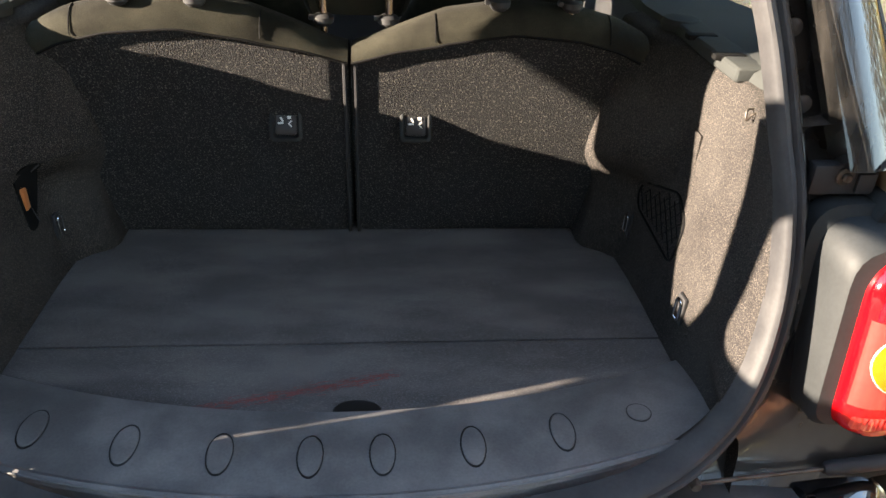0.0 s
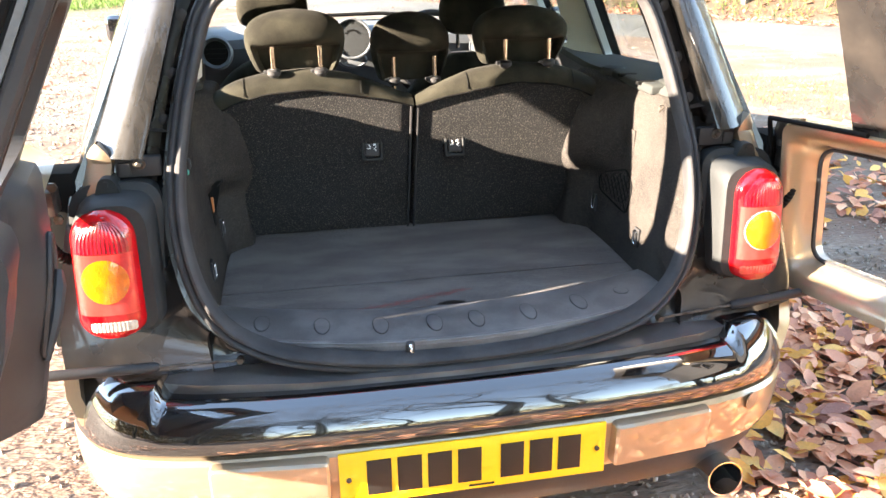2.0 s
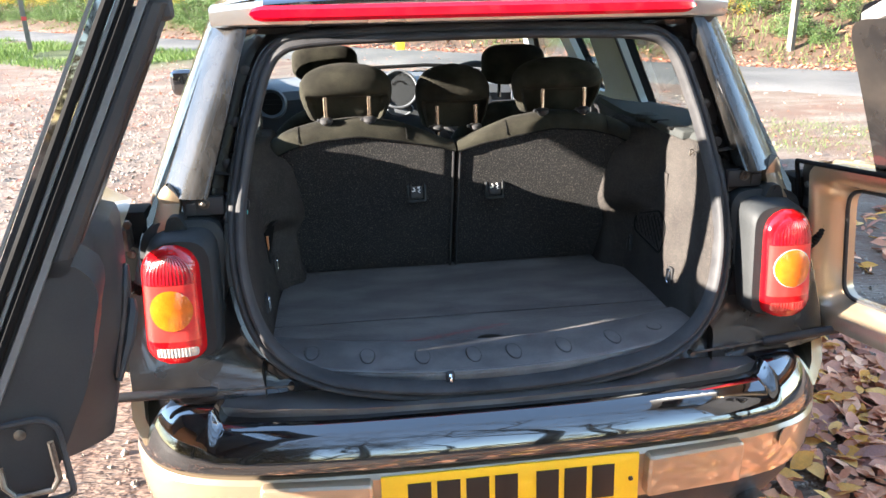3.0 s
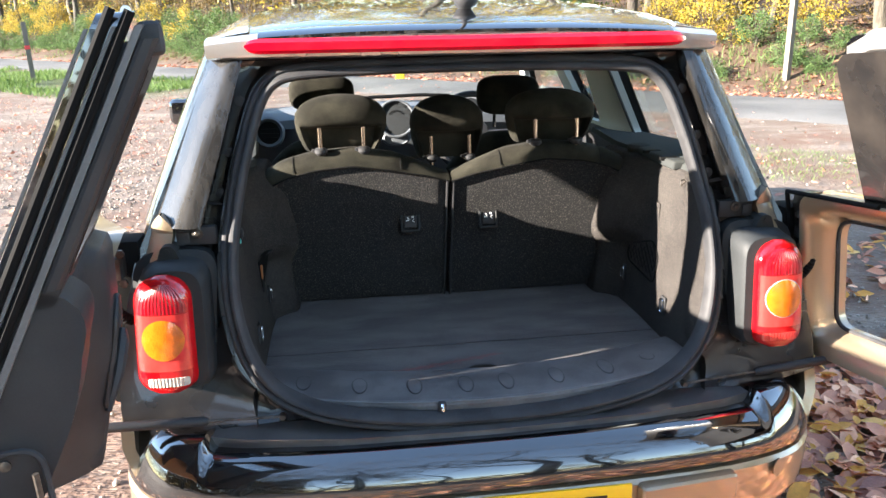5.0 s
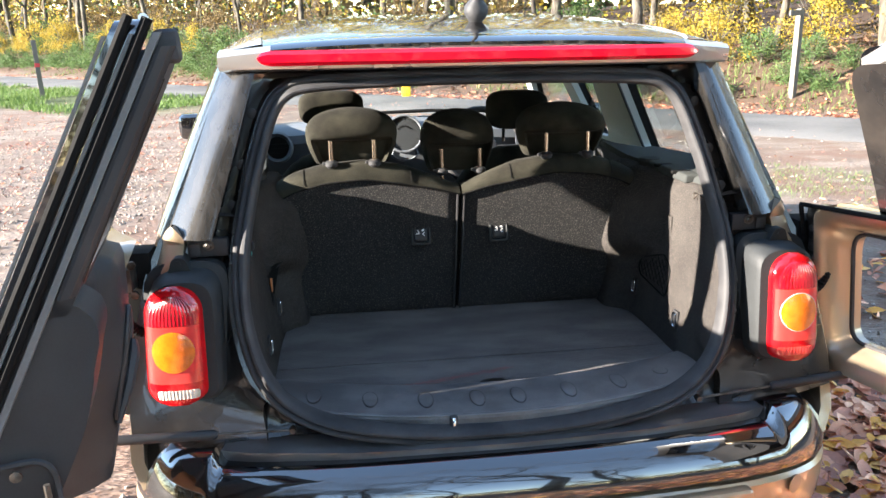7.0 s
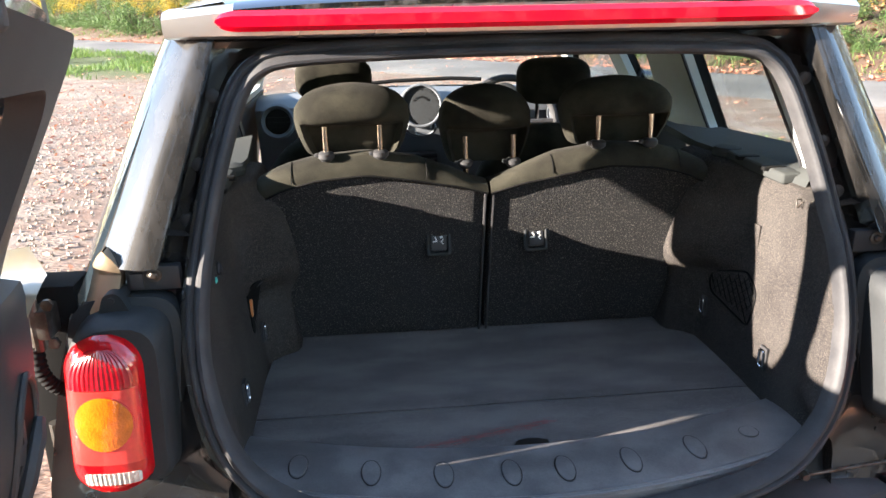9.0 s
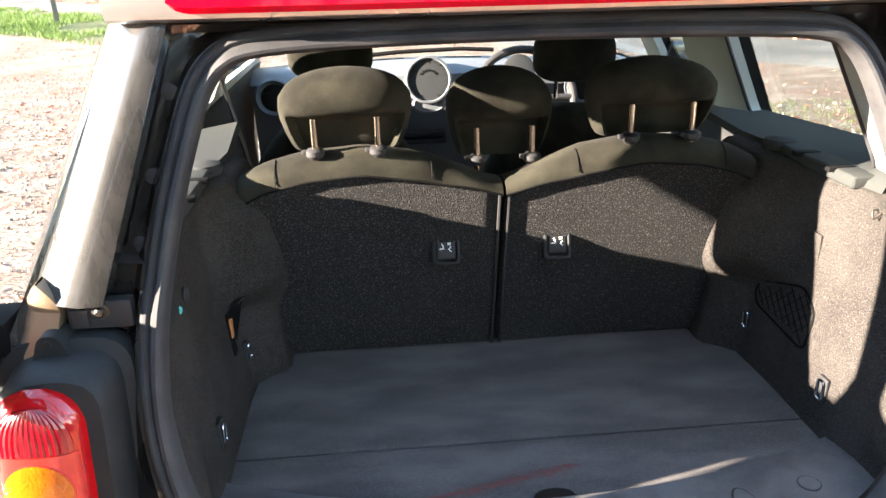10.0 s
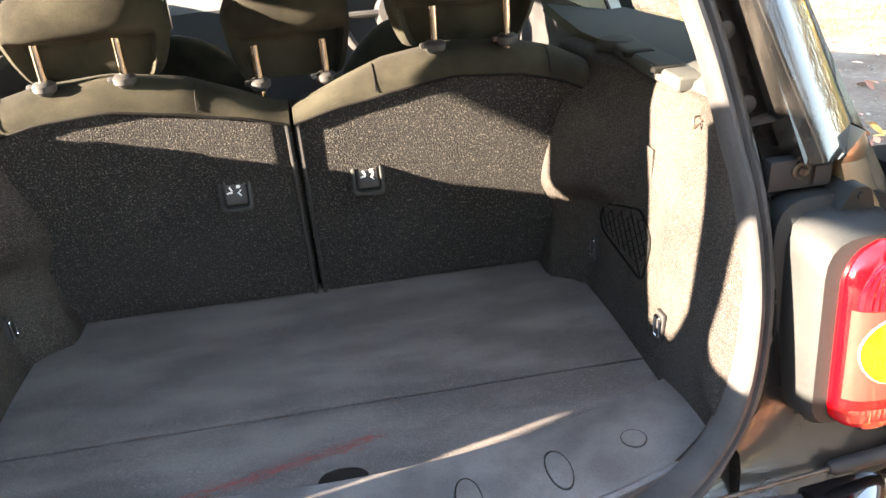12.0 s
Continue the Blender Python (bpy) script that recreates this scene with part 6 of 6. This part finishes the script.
# trees: trunk, limbs and a crown of leaves
def tree_parts(seed, height, spread, leaves, leaf_size, material, bare=False):
    r = random.Random(seed)
    bm = bmesh.new()
    tips = []

    def limb(p, d, length, rad, depth):
        pts, rads = [p], [rad]
        k = 5
        for i in range(k):
            d = (d + Vector((r.gauss(0, 0.16), r.gauss(0, 0.16), r.gauss(0.05, 0.1)))).normalized()
            pts.append(pts[-1] + d * length / k)
            rads.append(rad * (1 - 0.72 * (i + 1) / k))
            if depth > 0 and i >= 1:
                for _ in range(2 if i > 2 else 1):
                    side = Vector((r.gauss(0, 1), r.gauss(0, 1), r.uniform(0.1, 0.9))).normalized()
                    limb(pts[-1], (d * 0.55 + side * 0.8).normalized(), length * r.uniform(0.42, 0.62), rads[-1] * 0.72, depth - 1)
        tips.extend(pts[2:])
        tube(bm, pts, rads, 7 if depth > 1 else 5, cap=False)
    limb(Vector((0, 0, -0.2)), Vector((r.gauss(0, 0.05), r.gauss(0, 0.05), 1)), height * 0.8, height * 0.017, 3 if not bare else 4)
    finish(bm, 1.5)
    trunk = bpy.data.meshes.new("trunk")
    bm.to_mesh(trunk)
    bm.free()
    trunk.materials.append(BARK)
    q = np.random.RandomState(seed)
    tp = np.array([tuple(t) for t in tips if t.z > height * 0.27])
    pos = tp[q.randint(0, len(tp), leaves)] + q.normal(0, spread, (leaves, 3))
    ob = scatter("crown", material, pos, q.uniform(0, 6.28, (leaves, 3)), q.uniform(leaf_size * 0.6, leaf_size * 1.3, leaves), LEAF, "", "")
    crown = ob.data
    bpy.data.objects.remove(ob)
    return trunk, crown


KINDS = [tree_parts(11, 8.5, 0.34, 7500, 0.085, LEAF_Y), tree_parts(23, 7.5, 0.36, 7500, 0.085, LEAF_B), tree_parts(31, 9.5, 0.36, 7500, 0.085, LEAF_G), tree_parts(47, 6.0, 0.3, 6000, 0.08, LEAF_Y)]
BARE = tree_parts(59, 9.0, 0.3, 900, 0.1, LEAF_B, bare=True)


def plant_tree(kind, x, y, turn, size, label, group):
    top = thing("tree", (x, y, ground_z(x, y)))
    top.rotation_euler = (0, 0, turn)
    top.scale = (size, size, size)
    tagged(top, label, "tree", group)
    for nm, me in zip(("trunk", "crown"), kind):
        ob = new(nm, me)
        ob.parent = top
    return top


rt = random.Random(5)
LABELS = ["slender woodland tree with yellow autumn leaves", "woodland tree with bronze autumn leaves", "woodland tree still in green leaf", "young tree with golden leaves"]
for k in range(64):
    l = -14 + 88 * (k + rt.random() * 0.8) / 64
    s = rt.uniform(14.8, 19) if k % 2 else rt.uniform(18, 30)
    if k == 63:
        s = 26
    x, y = at_lane(l, s)
    i = rt.choice((0, 1, 2, 3, 0, 1))
    plant_tree(KINDS[i], x, y, rt.uniform(0, 6.28), rt.uniform(0.75, 1.2), LABELS[i], "trees of the wood")
for x, y in ((-5, -9), (-1, -8), (3.5, -9), (8, -8), (13, -9), (-11, -16), (1, -15), (18, -14), (7, -17), (-3, -5.5), (1.5, -6), (5, -5.5), (9, -6), (-15, 14), (-19, 15), (-12, 16), (-9, -7.5), (-11, -9), (-13.5, -8)):
    plant_tree(BARE, x, y, rt.uniform(0, 6.28), rt.uniform(0.9, 1.2), "nearly bare tree across the car park", "bare trees")


# out-of-view trees behind left, added to block sky glow on the boot wall
for k, (x, y) in enumerate(((-4.5, -9.5), (-7.5, -8.0), (-10.5, -8.5), (-6.5, -12), (-10, -12.5), (-14, -10), (-2.5, -13), (-17, -9))):
    plant_tree(KINDS[(1, 2)[k % 2]], x, y, rt.uniform(0, 6.28), rt.uniform(0.85, 1.1), LABELS[(1, 2)[k % 2]], "trees of the wood")
for k in range(18):
    x, y = at_lane(-10 + 64 * (k + rt.random()) / 18, rt.uniform(14.6, 19.0))
    plant_tree(BARE, x, y, rt.uniform(0, 6.28), rt.uniform(0.65, 0.95), "dark slender tree at the edge of the wood", "trees of the wood")


# undergrowth
def bush_mesh(seed, w, h, leaves, size, material):
    q = np.random.RandomState(seed)
    cl = np.stack([q.normal(0, w * 0.45, 40), q.normal(0, w * 0.45, 40), q.uniform(0.1, 1, 40) ** 0.8 * h], 1)
    cl[:, 2] *= np.exp(-(cl[:, 0] ** 2 + cl[:, 1] ** 2) / (w * w) * 0.8)
    pos = cl[q.randint(0, 40, leaves)] + q.normal(0, 0.14, (leaves, 3))
    pos[:, 2] = np.abs(pos[:, 2])
    ob = scatter("foliage", material, pos, q.uniform(0, 6.28, (leaves, 3)), q.uniform(size * 0.6, size * 1.4, leaves), LEAF, "", "")
    leavesm = ob.data
    bpy.data.objects.remove(ob)
    bm = bmesh.new()
    r = random.Random(seed)
    for _ in range(14):
        a = r.uniform(0, 6.28)
        tube(bm, spline([(0, 0, -0.05), (0.2 * w * math.cos(a), 0.2 * w * math.sin(a), h * 0.4), (0.6 * w * math.cos(a), 0.6 * w * math.sin(a), h * r.uniform(0.6, 1.0))], 4), 0.012, 5)
    finish(bm, 1.5)
    stems = bpy.data.meshes.new("stem")
    bm.to_mesh(stems)
    bm.free()
    stems.materials.append(BARK)
    return stems, leavesm


BUSHES = [bush_mesh(3, 0.9, 1.0, 3200, 0.062, LEAF_G), bush_mesh(4, 1.2, 1.5, 3400, 0.065, LEAF_G), bush_mesh(5, 1.1, 1.9, 3000, 0.065, LEAF_Y), bush_mesh(6, 1.3, 2.2, 3000, 0.065, LEAF_B)]
BLABEL = ["low green bramble bush on the bank", "green bush on the bank", "yellowing shrub on the bank", "bronze-leaved shrub under the trees"]
for k in range(205):
    l = -15 + 78 * (k + rt.random()) / 205
    row = (0, 1, 0, 2, 1)[k % 5]
    s = (13.4, 14.8, 17.0)[row] + rt.uniform(-0.5, 0.5)
    i = (rt.choice((0, 1, 0)), rt.choice((1, 2, 1)), rt.choice((1, 3, 3) if l > 6 else (3, 2, 3)))[row]
    x, y = at_lane(l, s)
    top = thing("bush", (x, y, ground_z(x, y)))
    top.rotation_euler = (0, 0, rt.uniform(0, 6.28))
    sc = (rt.uniform(0.4, 0.75) if row < 2 else rt.uniform(0.7, 1.1)) * (0.75 if l < 6 and row < 2 else 1)
    top.scale = (sc, sc, sc)
    tagged(top, BLABEL[i], "bush", "bushes on the bank")
    for nm, me in zip(("stem", "foliage"), BUSHES[i]):
        ob = new(nm, me)
        ob.parent = top
for k in range(9):
    x, y = -32 + 64 * (k + rt.random()) / 9, rt.uniform(-34, -26)
    i = rt.choice((0, 1, 2))
    plant_tree(KINDS[i], x, y, rt.uniform(0, 6.28), rt.uniform(0.7, 0.95), LABELS[i], "trees of the wood")
# far woods
n = 26000
al, ac = rs.uniform(-40, 130, n), rs.uniform(30, 46, n)
zz = rs.uniform(0.5, 9, n)
scatter("far_woods", LEAF_B, np.stack([al * RX + ac * NX, al * RY + ac * NY, 2 + zz], 1), rs.uniform(0, 6.28, (n, 3)), rs.uniform(0.4, 0.9, n), LEAF, "far autumn leaf mass closing off the low sky", "woodland")

# out-of-view leaf masses, added to cut the glow of the low sky
for (x0, x1), (y0, y1), top, n in (((-56, -45), (-70, 45), 8.6, 9000), ((-50, 50), (-44, -33), 5.0, 6000)):
    xx, yy = rs.uniform(x0, x1, n), rs.uniform(y0, y1, n)
    scatter("far_woods", LEAF_B, np.stack([xx, yy, rs.uniform(0.2, top, n)], 1), rs.uniform(0, 6.28, (n, 3)), rs.uniform(0.5, 1.1, n), LEAF, "far autumn leaf mass closing off the low sky", "woodland")

# unseen leaf mass behind left, added to block sky light into the boot
n = 16000
aa, dd = np.radians(rs.uniform(12, 66, n)), rs.uniform(14, 20, n)
zz = 10.5 * rs.uniform(0.02, 1, n) ** 0.9
scatter("far_woods", LEAF_B, np.stack([-dd * np.sin(aa), -dd * np.cos(aa), zz], 1), rs.uniform(0, 6.28, (n, 3)), rs.uniform(0.3, 0.55, n), LEAF, "unseen leaf mass added to block low sky light", "woodland")

# golden edge of the wood, thick with small leaves
for n, mt, lo, hi, z0, z1, lb in ((40000, LEAF_Y, 15.5, 23, 1.6, 13.0, "golden leaves along the edge of the wood"), (22000, LEAF_G, 16, 25, 2.0, 12.0, "late green leaves along the edge of the wood")):
    al, ac = rs.uniform(-14, 60, n), rs.uniform(lo, hi, n)
    zz = z0 + (z1 - z0) * rs.uniform(0, 1, n) ** 1.2
    keep = np.array([noise.noise(Vector((a * 0.45, c * 0.45, z * 0.5))) > -0.05 for a, c, z in zip(al, ac, zz)])
    al, ac, zz = al[keep], ac[keep], zz[keep]
    n = len(al)
    scatter("wood_edge", mt, np.stack([al * RX + ac * NX, al * RY + ac * NY, zz], 1), rs.uniform(0, 6.28, (n, 3)), rs.uniform(0.10, 0.16, n) * (0.9 + 0.09 * zz), LEAF, lb, "woodland")

# posts by the lane
bm = bmesh.new()
box(bm, (0, 0, 0.69), (0.11, 0.06, 1.40), 0.006, pose(0, 0, 0, 0, -1, 20))
lp = part("marker_post", bm, WOOD, None)
lp.location = (-7.5, 18.27, ground_z(-7.5, 18.27) - 0.02)
tagged(lp, "leaning weathered wooden post with a red band", "post")
bm = bmesh.new()
box(bm, (0, 0, 0.8), (0.116, 0.066, 0.09), 0.003, pose(0, 0, 0, 0, -1, 20))
part("red_band", bm, REDPAINT, lp, "faded red band")
bm = bmesh.new()
box(bm, (0, 0, 0.85), (0.10, 0.10, 1.7), 0.012, pose(0, 0, 0, 0, -0.8, 20))
fp = part("finger_post", bm, WOOD, None)
fp.location = (7.6, 11.13, -0.01)
tagged(fp, "weathered wooden footpath finger post among bushes", "signpost")
bm = bmesh.new()
box(bm, (-0.16, -0.06, 1.63), (0.34, 0.03, 0.09), 0.006, pose(0, 0, 0, 0, -0.8, 20))
part("finger_board", bm, WOOD, fp, "pale finger board")
bm = bmesh.new()
box(bm, (0, 0, 0.22), (0.2, 0.05, 0.46), 0.02)
yp = part("hydrant_marker", bm, YELLOWPAINT, None)
yp.location = (1.15, 15.7, ground_z(1.15, 15.7) - 0.01)
tagged(yp, "small yellow marker post beyond the lane", "marker")
